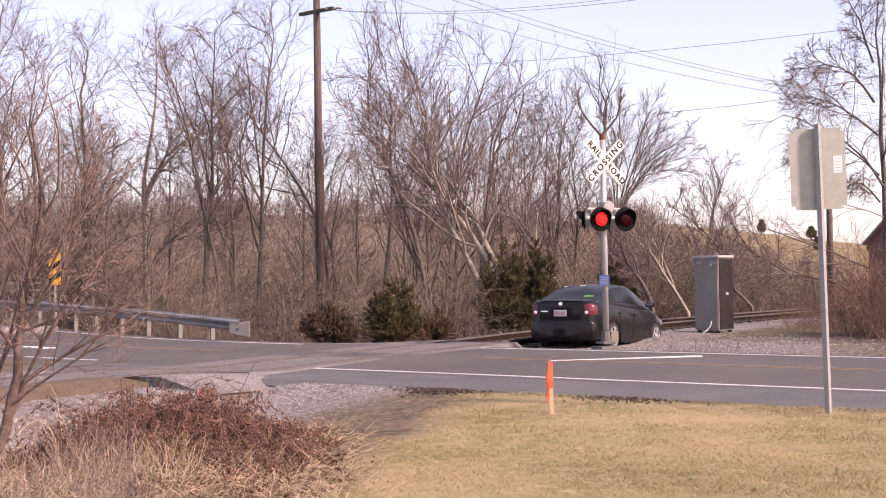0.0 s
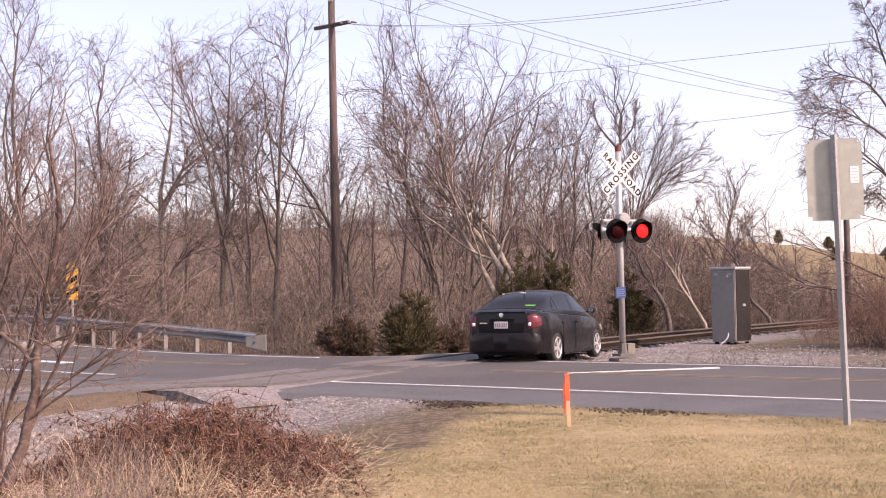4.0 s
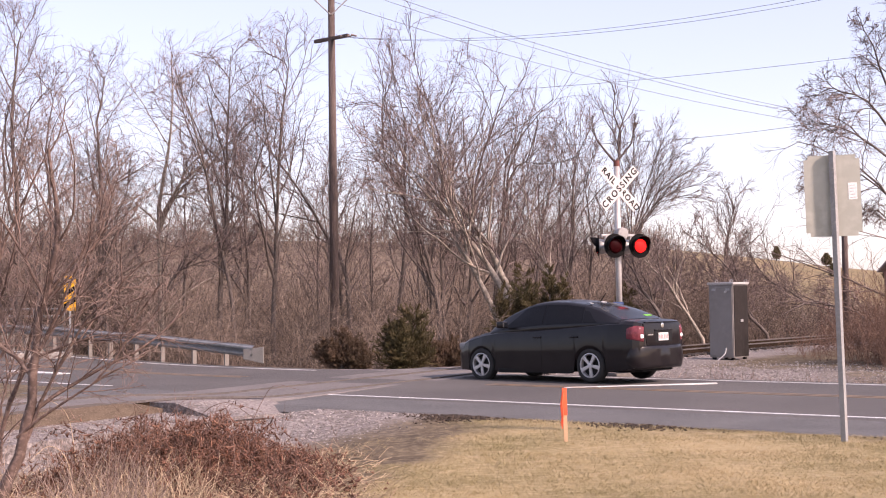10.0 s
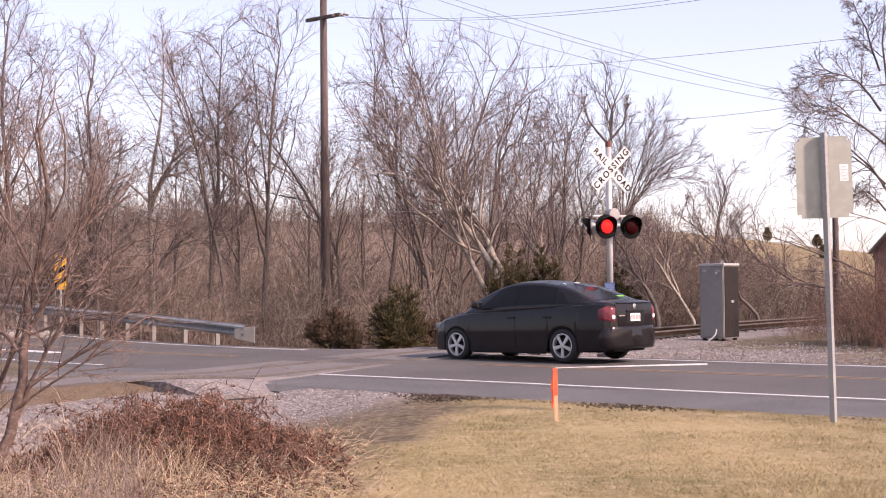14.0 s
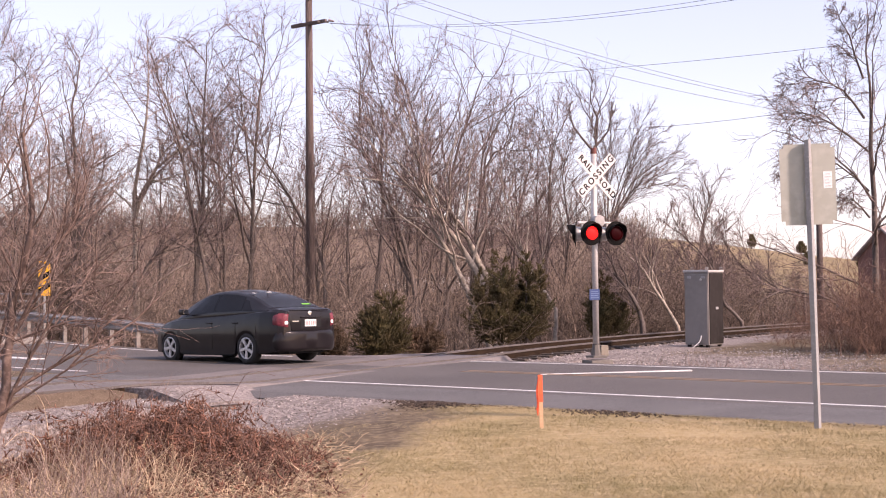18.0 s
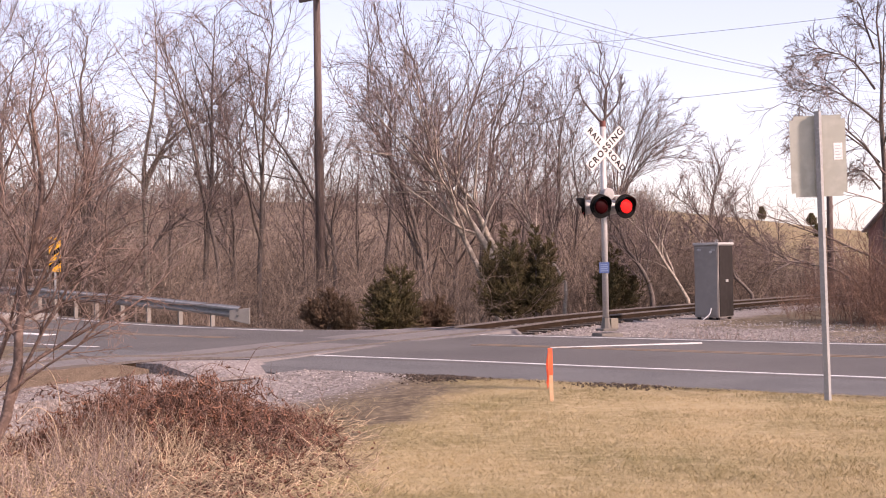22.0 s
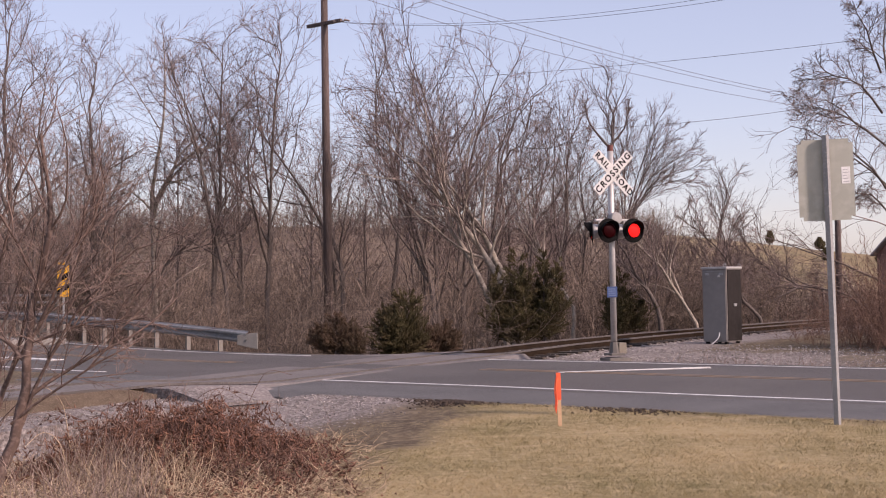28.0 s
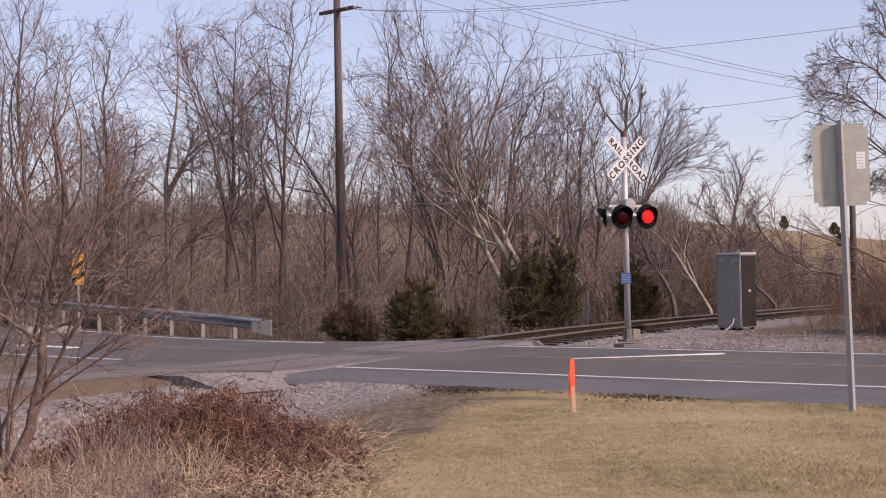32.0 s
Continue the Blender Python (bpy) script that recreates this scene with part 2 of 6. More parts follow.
def table(which, x, y):
    """Height of the land, or distance to the road or track, read from a half-metre table."""
    T = TABLES[which]
    u, v = np.clip((np.asarray(x, float) + 90) * 2, 0, len(GX) - 1.001), np.clip((np.asarray(y, float) + 10) * 2, 0, len(GY) - 1.001)
    i, j = u.astype(int), v.astype(int)
    s, t = u - i, v - j
    return (T[j, i] * (1 - s) + T[j, i + 1] * s) * (1 - t) + (T[j + 1, i] * (1 - s) + T[j + 1, i + 1] * s) * t


def ground_at(x, y):
    return float(table("lie", x, y))


def axis(lo, hi, fine_lo, fine_hi, fine, grow=1.25):
    a = list(np.arange(fine_lo, fine_hi + 1e-6, fine))
    s = fine
    while a[-1] < hi:
        s *= grow
        a.append(a[-1] + s)
    s = fine
    while a[0] > lo:
        s *= grow
        a.insert(0, a[0] - s)
    return np.array(a)


def LAWN_EDGE(near):
    """How far from the track the mown lawn begins."""
    return 6.4 + 0.33 * (near - 6.6)


def RAIL_Z(road_distance, y):
    """Height of the rail's foot; the track climbs sooner on the lawn's side of the road."""
    near = np.asarray(y) < 25
    return -0.1 + np.where(near, 0.16 * smooth_step(3.8, 7.2, road_distance), 0.04 * smooth_step(3.0, 9.0, road_distance))


def build_ground():
    xs, ys = axis(-1500, 1500, -22, 30, 0.4), axis(-900, 2500, 4, 62, 0.4)
    X, Y = np.meshgrid(xs, ys)
    Z = lie(X, Y)
    rd, tk = near_line(ROAD, X, Y), near_line(TRACK, X, Y)
    n = np.array([noise.noise((x * 0.9, y * 0.9, 0)) for x, y in zip(X.ravel(), Y.ravel())]).reshape(X.shape)
    Z = Z + 0.03 * n * smooth_step(5.6, 7, np.abs(rd)) - 0.03 * (np.abs(rd) < 3.2) - 0.006 * (np.abs(rd) < 5.4)
    nx, ny = len(xs), len(ys)
    i = (np.arange(ny - 1)[:, None] * nx + np.arange(nx - 1)[None]).ravel()
    me = mesh_from("ground", np.stack([X, Y, Z], -1).reshape(-1, 3), np.stack([i, i + 1, i + 1 + nx, i + nx], -1).tolist(), None, True)
    # what covers the soil: lawn, gravel, bare earth, leaf litter, far field
    near = -rd  # towards the lawn
    lawn = smooth_step(5.3, 5.6, near + 0.25 * n) * smooth_step(-0.5, 0.5, tk - LAWN_EDGE(near) + 0.7 * n)
    gravel = np.maximum(smooth_step(4.6, 3.4, np.abs(tk) + 0.5 * n), smooth_step(5.2, 4.0, tk + 0.8 * n) * smooth_step(9.5, 7.5, near + 0.8 * n) * (tk > 0) * (near > 0))
    gravel = np.maximum(gravel, smooth_step(9.5, 7.0, tk + n) * (tk > 0) * (rd > 3.0) * smooth_step(9.0, 7.0, rd + n))
    field = smooth_step(132, 150, Y + 4 * n) * smooth_step(22, 32, X - 0.1 * (Y - 200))
    litter = np.maximum(smooth_step(58, 74, Y), smooth_step(2.2, 4.0, -tk + 0.6 * n) * smooth_step(5.0, 7.0, rd)) * (1 - field)
    for nm, val in (("lawn", lawn), ("gravel", gravel), ("field", field), ("litter", litter)):
        me.attributes.new(nm, "FLOAT", "POINT").data.foreach_set("value", val.astype(np.float32).ravel())
    m = bpy.data.materials.new("earth")
    m.use_nodes = True
    nt = m.node_tree
    bs = nt.nodes["Principled BSDF"]
    bs.inputs["Roughness"].default_value, bs.inputs["Specular IOR Level"].default_value = 0.95, 0.1

    def attr(nm):
        a = nt.nodes.new("ShaderNodeAttribute")
        a.attribute_name = nm
        return a.outputs["Fac"]

    def two(a, b, c, s1, s2):
        return ramp_mix(nt, noise_fac(nt, s2, 0.45, 0.7), ramp_mix(nt, noise_fac(nt, s1), a, b), c)
    col = two((0.122, 0.094, 0.064), (0.072, 0.056, 0.041), (0.2, 0.157, 0.106), 1.4, 9)
    col = ramp_mix(nt, attr("litter"), col, two((0.15, 0.115, 0.088), (0.1, 0.078, 0.061), (0.21, 0.164, 0.125), 0.05, 0.6))
    col = ramp_mix(nt, attr("gravel"), col, two((0.195, 0.17, 0.16), (0.127, 0.11, 0.103), (0.33, 0.296, 0.278), 0.8, 14))
    col = ramp_mix(nt, attr("lawn"), col, two((0.33, 0.258, 0.145), (0.22, 0.177, 0.092), (0.38, 0.305, 0.183), 0.55, 9))
    col = ramp_mix(nt, attr("field"), col, two((0.25, 0.19, 0.112), (0.195, 0.15, 0.088), (0.165, 0.138, 0.078), 0.03, 0.2))
    nt.links.new(col, bs.inputs["Base Color"])
    bp = nt.nodes.new("ShaderNodeBump")
    bp.inputs["Distance"].default_value = 0.018
    nt.links.new(noise_fac(nt, 14, 0.2, 0.8), bp.inputs["Height"])
    nt.links.new(bp.outputs[0], bs.inputs["Normal"])
    me.materials.append(m)
    tagged(new("ground", me), "rolling ground of winter lawn, gravel, leaf litter and a tan hillside", "ground", kind="structure")


def ribbon(name, line, lo, hi, z0, z1, material, s0=None, s1=None, lift=None, crown=0.0, flare=0.0):
    """A slab along a line between two offsets to its right, with real thickness."""
    lift = np.zeros(len(line)) if lift is None else lift
    L = line
    d = np.gradient(L, axis=0)
    d /= np.linalg.norm(d, axis=1)[:, None]
    nrm = np.stack([d[:, 1], -d[:, 0]], -1)
    keep = np.ones(len(L), bool)
    if s0 is not None:
        keep &= L[:, 0] >= s0
    if s1 is not None:
        keep &= L[:, 0] <= s1
    L, nrm, lift = L[keep], nrm[keep], lift[keep]
    cols = np.linspace(lo, hi, max(2, int(abs(hi - lo) / 0.6) + 2))
    verts, faces = [], []
    for p, n, up in zip(L, nrm, lift):
        row = []
        for c in cols:
            q = p + n * c
            row.append((q[0], q[1], z1 + up - crown * abs(c)))
        q0, q1 = p + n * (lo - flare), p + n * (hi + flare)
        row = [(q0[0], q0[1], z0 + up)] + row + [(q1[0], q1[1], z0 + up)]
        verts += row
    w = len(cols) + 2
    for i in range(len(L) - 1):
        for j in range(w - 1):
            a = i * w + j
            faces.append((a, a + 1, a + 1 + w, a + w))
    n = len(L) - 1
    faces += [tuple(range(w))[::-1], tuple(n * w + k for k in range(w))]
    return mesh_from(name, verts, faces, material)


def build_road():
    rd = tagged(new("road", ribbon("road", ROAD, -3.5, 3.55, -0.07, 0.04, ASPHALT, crown=0.008, flare=0.3)), "worn grey asphalt two-lane country road", "road", kind="structure")
    tagged(new("pavement", ribbon("pavement", ROAD, -5.15, -3.5, -0.06, 0.012, SHOULDER, s0=-5.3, flare=0.3)), "paler asphalt shoulder beside the lawn", "shoulder", kind="structure")
    for lab, c, wd, m, a, b in (("edge_line", -3.1, 0.11, WHITE_LINE, None, -4.9), ("edge_line", -3.1, 0.11, WHITE_LINE, -2.9, None), ("edge_line", 2.95, 0.12, WHITE_LINE, None, -5.0),
                                ("edge_line", 3.1, 0.1, WHITE_LINE, -2.5, None), ("centre_line", -0.12, 0.1, YELLOW_LINE, None, -4.2), ("centre_line", 0.12, 0.1, YELLOW_LINE, None, -4.2),
                                ("centre_line", -0.12, 0.1, YELLOW_LINE, 0.6, None), ("centre_line", 0.12, 0.1, YELLOW_LINE, 0.6, None)):
        zt = 0.045 - 0.008 * abs(c)
        part(lab, ribbon(lab, ROAD, c - wd / 2, c + wd / 2, zt - 0.02, zt, m, a, b, crown=0.0), m, rd)


def build_track():
    base = tagged(new("railway_track"), "single rusty railway track on wooden ties and grey ballast", "railway track")
    base.empty_display_size = 0.3
    d = np.gradient(TRACK, axis=0)
    rdist = np.abs(near_line(ROAD, TRACK[:, 0], TRACK[:, 1]))
    up = RAIL_Z(rdist, TRACK[:, 1])
    part("ballast_bed", ribbon("ballast_bed", TRACK, -2.1, 2.1, -0.4, 0.0, GRAVEL, crown=0.04, lift=up + 0.012), GRAVEL, base)
    stained = mat("rust_stained_ballast", (0.06, 0.046, 0.038), (0.038, 0.03, 0.025), (0.105, 0.085, 0.072), 0.95, s1=1.0, s2=16, bump=0.03, bump_scale=22)
    open_line = (TRACK[:, 1] > 25) & (rdist > 5.2)
    part("stained_ballast", ribbon("stained_ballast", TRACK[open_line], -1.25, 1.25, -0.3, 0.006, stained, lift=up[open_line] + 0.012, crown=0.04), stained, base, "dark rust-stained ballast between the rails")
    for off in (-0.7175, 0.7175):
        r = part("rail", ribbon("rail", TRACK, off - 0.02, off + 0.02, -0.02, 0.13, RUST, lift=up), RUST, base)
        part("rail_head", ribbon("rail_head", TRACK, off - 0.036, off + 0.036, 0.125, 0.162, RAILTOP, lift=up), RAILTOP, r)
        part("rail_foot", ribbon("rail_foot", TRACK, off - 0.07, off + 0.07, -0.03, 0.012, RUST, lift=up), RUST, r)
    tie = bmesh.new()
    box(tie, -1.3, 1.3, -0.11, 0.11, -0.16, 0.02, 0.012)
    me = bpy.data.meshes.new("tie")
    tie.to_mesh(me)
    me.materials.append(TIE)
    for p, t, r, u in zip(TRACK, d, rdist, up):
        if (r > 4.6 and 25 < p[1] < 75) or (r > 13 and 5 < p[1] < 25):
            o = part("tie", me, None, base)
            o.matrix_basis = Matrix.Translation((p[0], p[1], u)) @ Matrix.Rotation(math.atan2(-t[0], t[1]) + random.uniform(-0.03, 0.03), 4, "Z")
    # crossing panels flush with the road, and timber at their ends
    inside = rdist < 5.2
    PANEL = mat("crossing_panel", (0.15, 0.134, 0.128), (0.115, 0.104, 0.1), (0.19, 0.171, 0.162), 0.85, s1=0.9, s2=18, bump=0.004)
    longer = inside | ((rdist < 12.5) & (TRACK[:, 1] < 25))
    for a, b, keep in ((-1.75, -0.8, inside), (-0.62, 0.62, longer), (0.8, 1.1, inside)):
        part("crossing_panel", ribbon("crossing_panel", TRACK[keep], a, b, -0.2, 0.135, PANEL, lift=up[keep], flare=0.45 if a > 0.7 else 0.0), PANEL, base)
    fill = (rdist > 4.9) & (rdist < 7.5) & (TRACK[:, 1] < 25)
    part("ballast_shoulder", ribbon("ballast_shoulder", TRACK[fill], 0.77, 1.25, -0.12, 0.12, GRAVEL, lift=up[fill], flare=0.9), GRAVEL, base)
    HEADER = mat("old_header_timber", (0.105, 0.079, 0.059), (0.065, 0.048, 0.036), (0.17, 0.133, 0.101), 0.9, s1=1.5, s2=14, stretch=(3, 3, 8))
    apron = (rdist > 7.2) & (rdist < 12.5) & (TRACK[:, 1] < 25)
    part("header_timber", ribbon("header_timber", TRACK[apron], 0.62, 1.0, -0.25, 0.172, HEADER, lift=up[apron] - 0.14 * smooth_step(8.0, 7.2, rdist[apron])), HEADER, base, "weathered brown timber along the crossing's edge")


def stop_bar(p, q, w):
    p, q = Vector(p), Vector(q)
    m = Matrix.Translation(((p + q) / 2).to_3d()) @ Matrix.Rotation(math.atan2(q.y - p.y, q.x - p.x), 4, "Z")
    bm = bmesh.new()
    box(bm, -(q - p).length / 2, (q - p).length / 2, -w / 2, w / 2, 0.0, 0.047, 0, m)
    part("stop_line", bm, WHITE_LINE, bpy.data.objects["road"])


build_ground()
build_road()
stop_bar((1.97, 22.95), (4.83, 23.68), 0.11)
stop_bar((-11.2, 32.0), (-9.3, 30.2), 0.35)
build_track()


# ---- bare trees ----
def unit(v):
    return v / (np.linalg.norm(v) + 1e-9)


def stem(rng, p, d, length, segs, wobble, lift):
    pts = [np.array(p, float)]
    d = unit(np.array(d, float))
    for i in range(segs):
        d = unit(d + rng.normal(0, wobble, 3) + np.array([0, 0, lift]))
        pts.append(pts[-1] + d * length / segs)
    return np.array(pts)


def norm(v):
    return v / (np.linalg.norm(v, axis=-1, keepdims=True) + 1e-9)


def shoots(rng, P, R, order):
    """All the side shoots of a set of limbs at once. P: limbs x points x 3, R: limbs x points."""
    n, k, _ = P.shape
    c, lo = order["count"], order.get("bare", 0.12)
    length = np.linalg.norm(np.diff(P, axis=1), axis=2).sum(1)
    f = lo + (1 - lo) * (np.arange(c) + rng.uniform(0, 1, (n, c))) / c
    f[:, -1] = 0.985
    u = f * (k - 1)
    i = np.minimum(u.astype(int), k - 2)
    s = (u - i)[..., None]
    row = np.arange(n)[:, None]
    base = P[row, i] * (1 - s) + P[row, i + 1] * s
    ax = norm(P[row, i + 1] - P[row, i])
    ref = np.where(np.abs(ax[..., 2:]) > 0.8, np.array([1.0, 0.2, 0.0]), np.array([0.0, 0.0, 1.0]))
    e1 = norm(np.cross(ax, ref))
    e2 = np.cross(ax, e1)
    az = rng.uniform(0, 6.28, (n, 1)) + 2.4 * np.arange(c) + rng.normal(0, 0.5, (n, c))
    side = np.cos(az)[..., None] * e1 + np.sin(az)[..., None] * e2
    ang = rng.uniform(*order["angle"], (n, c))
    ln = length[:, None] * order["ratio"] * rng.uniform(0.6, 1.25, (n, c)) * (1.25 - order.get("slope", 0.6) * (f - lo) / (1 - lo))
    r = R[row, i] * order["thin"] * rng.uniform(0.75, 1.1, (n, c))
    fork = rng.uniform(0, 1, (n, c)) < order.get("fork", 0.0) * (f > 0.2) * (f < 0.75)
    ang = np.where(fork, rng.uniform(0.22, 0.5, (n, c)), ang)
    ln = np.where(fork, length[:, None] * (1 - f) * rng.uniform(0.7, 1.0, (n, c)), ln)
    r = np.where(fork, R[row, i] * 0.72, r)
    r = np.maximum(np.minimum(r, 0.85 * R[row, i]), order["least"]).ravel()
    d = (ax * np.cos(ang)[..., None] + side * np.sin(ang)[..., None]).reshape(-1, 3)
    ln, p = ln.ravel(), base.reshape(-1, 3)
    m = order["segs"]
    bow = rng.normal(0, order["wander"], d.shape)
    pts = [p]
    for _ in range(m):
        d = norm(d + 0.5 * bow + rng.normal(0, order["wander"], d.shape) + np.array([0, 0, order["lift"]]))
        pts.append(pts[-1] + d * (ln / m)[:, None])
    return np.stack(pts, 1), r[:, None] * np.linspace(1, 0, m + 1) + np.minimum(r * 0.5, order["least"] * 0.75)[:, None] * np.linspace(0, 1, m + 1)


def add_all(tubes, P, R, sides):
    for p, r in zip(P, R):
        tubes.add(p, r, sides)


def crown_on(rng, wood, twigs, path, r0, r1, spec):
    """A trunk or leader and every order of branch that grows on it."""
    k = len(path)
    P, R = path[None], np.linspace(r0, r1, k)[None]
    add_all(wood, P, R, 7)
    for level, order in enumerate(spec):
        P, R = shoots(rng, P, R, order)
        add_all(wood if level == 0 else twigs, P, R, 5 if level == 0 else 3)


def habit(counts, ratios, angles, bare=0.3, lift=(0.12, 0.08, 0.05, 0.02), wander=(0.13, 0.14, 0.14, 0.1), fine=1.0, fork=0.2, slope=0.75, thin=(0.5, 0.55, 0.6, 0.7)):
    """How a kind of tree branches, order by order."""
    return [dict(count=counts[i], ratio=ratios[i], angle=angles[i], bare=bare if i == 0 else (0.15, 0.12, 0.1)[i - 1], lift=lift[i], wander=wander[i], least=FINE[i] * fine, segs=(7, 5, 3, 1)[i],
                 fork=fork if i < 2 else 0.0, slope=slope if i == 0 else 0.55, thin=thin[i]) for i in range(len(counts))]


FINE = (0.018, 0.0125, 0.008, 0.006)     # least radius of each order of branch
STEEP = ((0.4, 0.8), (0.45, 0.95), (0.45, 1.0), (0.4, 0.9))
TALL = habit((16, 6, 5, 2), (0.28, 0.52, 0.55, 0.62), STEEP, bare=0.28)
FAN = habit((14, 6, 5, 2), (0.36, 0.5, 0.52, 0.6), ((0.35, 0.75), (0.4, 0.85), (0.4, 0.9), (0.4, 0.8)), bare=0.2, fork=0.25)
WIDE = habit((13, 7, 6, 2), (0.36, 0.52, 0.52, 0.55), ((0.5, 1.05), (0.45, 0.9), (0.45, 0.9), (0.4, 0.9)), bare=0.12, lift=(-0.02, -0.03, -0.03, -0.02), fine=0.75, fork=0.15)
THIN = habit((9, 5, 3, 2), (0.15, 0.5, 0.52, 0.55), STEEP, bare=0.55)
LEANING = habit((13, 6, 5, 2), (0.34, 0.5, 0.52, 0.6), STEEP, bare=0.35, lift=(0.18, 0.1, 0.05, 0.02))
SWEPT = habit((9, 6, 5, 3), (0.36, 0.5, 0.5, 0.55), ((0.2, 0.5), (0.25, 0.55), (0.3, 0.6), (0.3, 0.6)), bare=0.15, lift=(0.02, 0.0, 0.0, 0.0), wander=(0.07, 0.08, 0.08, 0.06), fine=0.7, fork=0.1)


def tree(name, at, stems, spec, seed, label, bark=None, twig=None):
    """stems: for each trunk its bend as (x, y, height) steps from the foot, and its foot's radius."""
    rng = np.random.default_rng(seed)
    wood, twigs = Tubes(), Tubes()
    for bend, r in stems:
        path = spline(bend, 0.9)
        path = path + np.cumsum(rng.normal(0, 0.07, path.shape), axis=0) * np.linspace(0, 1, len(path))[:, None]
        crown_on(rng, wood, twigs, path, r * 0.8, max(0.008, r * 0.08), spec)
    t = thing(name, at, label, "tree", "bare trees of the wood")
    part("trunk", wood.mesh("trunk", bark or BARK), None, t)
    part("crown", twigs.mesh("crown", twig or TWIG), None, t)
    return t


TREES = "bare leafless tree with a slender grey trunk in the wood"
CROOKED = "crooked low bare tree reaching sideways through the thicket"
PALE = "leaning pale-barked bare tree at the wood's edge"


def shifted(points, at):
    return [(x - at[0], y - at[1], z - at[2]) for x, y, z in points]


def wood_tree(points, r, spec, seed, label=TREES, bark=None, more=()):
    """A tree whose trunk runs through the given points; its foot is set down on the land."""
    x, y, z = points[0]
    foot = (x, y, ground_at(x, y))
    stems = [([(0, 0, -0.4)] + shifted(points, foot), r)]
    for pts, rr in more:
        stems.append((shifted(pts, foot), rr))
    return tree("tree", foot, stems, spec, seed, label, bark)


def build_wood():
    wood_tree([(-16.5, 48, 2.5), (-16.5, 48, 8.2), (-16.5, 48, 10.8), (-16.2, 48, 12.0)], 0.2, TALL, 1)
    wood_tree([(-16.3, 52, 2.0), (-16.5, 52, 7.6), (-16.2, 52, 9.9), (-16.4, 52, 10.6)], 0.14, TALL, 2)
    wood_tree([(-14.0, 50, 2.0), (-14.1, 50, 6.6), (-14.2, 50, 8.9), (-13.8, 50, 10.7)], 0.2, TALL, 3)
    wood_tree([(-12.0, 52, 1.5), (-12.1, 52, 5.6), (-11.6, 52, 8.9), (-11.7, 52, 12.2)], 0.2, WIDE, 4, more=[([(-12.1, 52, 5.0), (-11.2, 52, 6.6), (-10.4, 52, 7.4), (-9.6, 52, 8.4)], 0.12)], bark=PALE_BARK)
    wood_tree([(-8.2, 47, 1.5), (-9.0, 47, 6.3), (-9.5, 47, 9.0), (-9.7, 47, 10.0)], 0.12, TALL, 5)
    wood_tree([(-9.1, 49, 1.5), (-8.8, 49, 6.7), (-8.7, 49, 9.3), (-8.6, 49, 11.4)], 0.17, TALL, 6)
    wood_tree([(-8.7, 54, 1.5), (-8.8, 54, 7.7), (-9.0, 54, 9.5)], 0.12, TALL, 7)
    wood_tree([(-6.8, 48, 1.5), (-6.5, 48, 7.0), (-6.2, 48, 9.6), (-6.3, 48, 10.8)], 0.15, TALL, 8)
    wood_tree([(-4.2, 50, 2.6), (-5.0, 50, 4.3), (-6.0, 50, 5.9), (-7.3, 50, 7.9), (-7.7, 50, 8.4)], 0.15, TALL, 9)
    wood_tree([(2.3, 44, 0.6), (1.6, 44, 2.2), (1.2, 44, 3.1), (0.5, 44, 4.2), (-0.7, 44, 5.5), (-2.1, 44, 7.0)], 0.22, LEANING, 10, PALE, PALE_BARK)
    wood_tree([(2.5, 44.5, 0.8), (1.7, 44.5, 2.5), (1.1, 44.5, 3.7), (0.5, 44.5, 4.6), (-0.3, 44.5, 6.0), (-0.9, 44.5, 8.0)], 0.2, LEANING, 15, PALE, PALE_BARK)
    wood_tree([(-0.6, 47, 1.5), (-1.5, 47, 5.1), (-2.4, 47, 7.1), (-2.6, 47, 9.7)], 0.15, FAN, 16)
    wood_tree([(-0.4, 48, 1.5), (-0.3, 48, 5.8), (-0.5, 48, 8.0), (-1.2, 48, 10.4)], 0.16, FAN, 17)
    wood_tree([(0.6, 49, 1.5), (0.8, 49, 5.9), (1.4, 49, 7.9), (1.9, 49, 9.6)], 0.16, FAN, 18)
    wood_tree([(1.6, 50, 1.5), (2.1, 50, 6.4), (2.8, 50, 7.2), (3.3, 50, 8.4)], 0.15, FAN, 19)
    wood_tree([(3.3, 52, 1.5), (3.9, 52, 5.8), (4.1, 52, 7.5)], 0.13, FAN, 20)
    wood_tree([(7.7, 60, 2.0), (7.8, 60, 8.4), (7.8, 60, 9.5), (7.5, 60, 10.4), (7.6, 60, 11.4)], 0.17, THIN, 21, more=[([(7.8, 60, 8.0), (6.9, 60, 9.2), (6.6, 60, 10.6)], 0.09), ([(7.8, 60, 8.2), (8.5, 60, 9.0), (8.8, 60, 10.4)], 0.09)])
    wood_tree([(4.8, 53, 1.5), (5.0, 53, 4.4), (4.9, 53, 6.6), (5.3, 53, 8.6)], 0.12, FAN, 41)
    wood_tree([(5.9, 56, 1.5), (6.1, 56, 4.2), (5.9, 56, 6.4), (6.1, 56, 8.0)], 0.11, TALL, 42)
    fan = [([(7.7, 55, 3.9), (7.75 + 0.42 * r * math.sin(radians(a * 0.8)), 55, 4.0 + 0.45 * r), (7.8 + r * math.sin(radians(a)), 55 + 0.01 * a, 3.9 + r * math.cos(radians(a)))], 0.05)
           for a, r in ((-9, 4.6), (4, 5.0), (15, 5.1), (26, 4.9), (37, 4.7), (49, 4.2), (62, 3.6))]
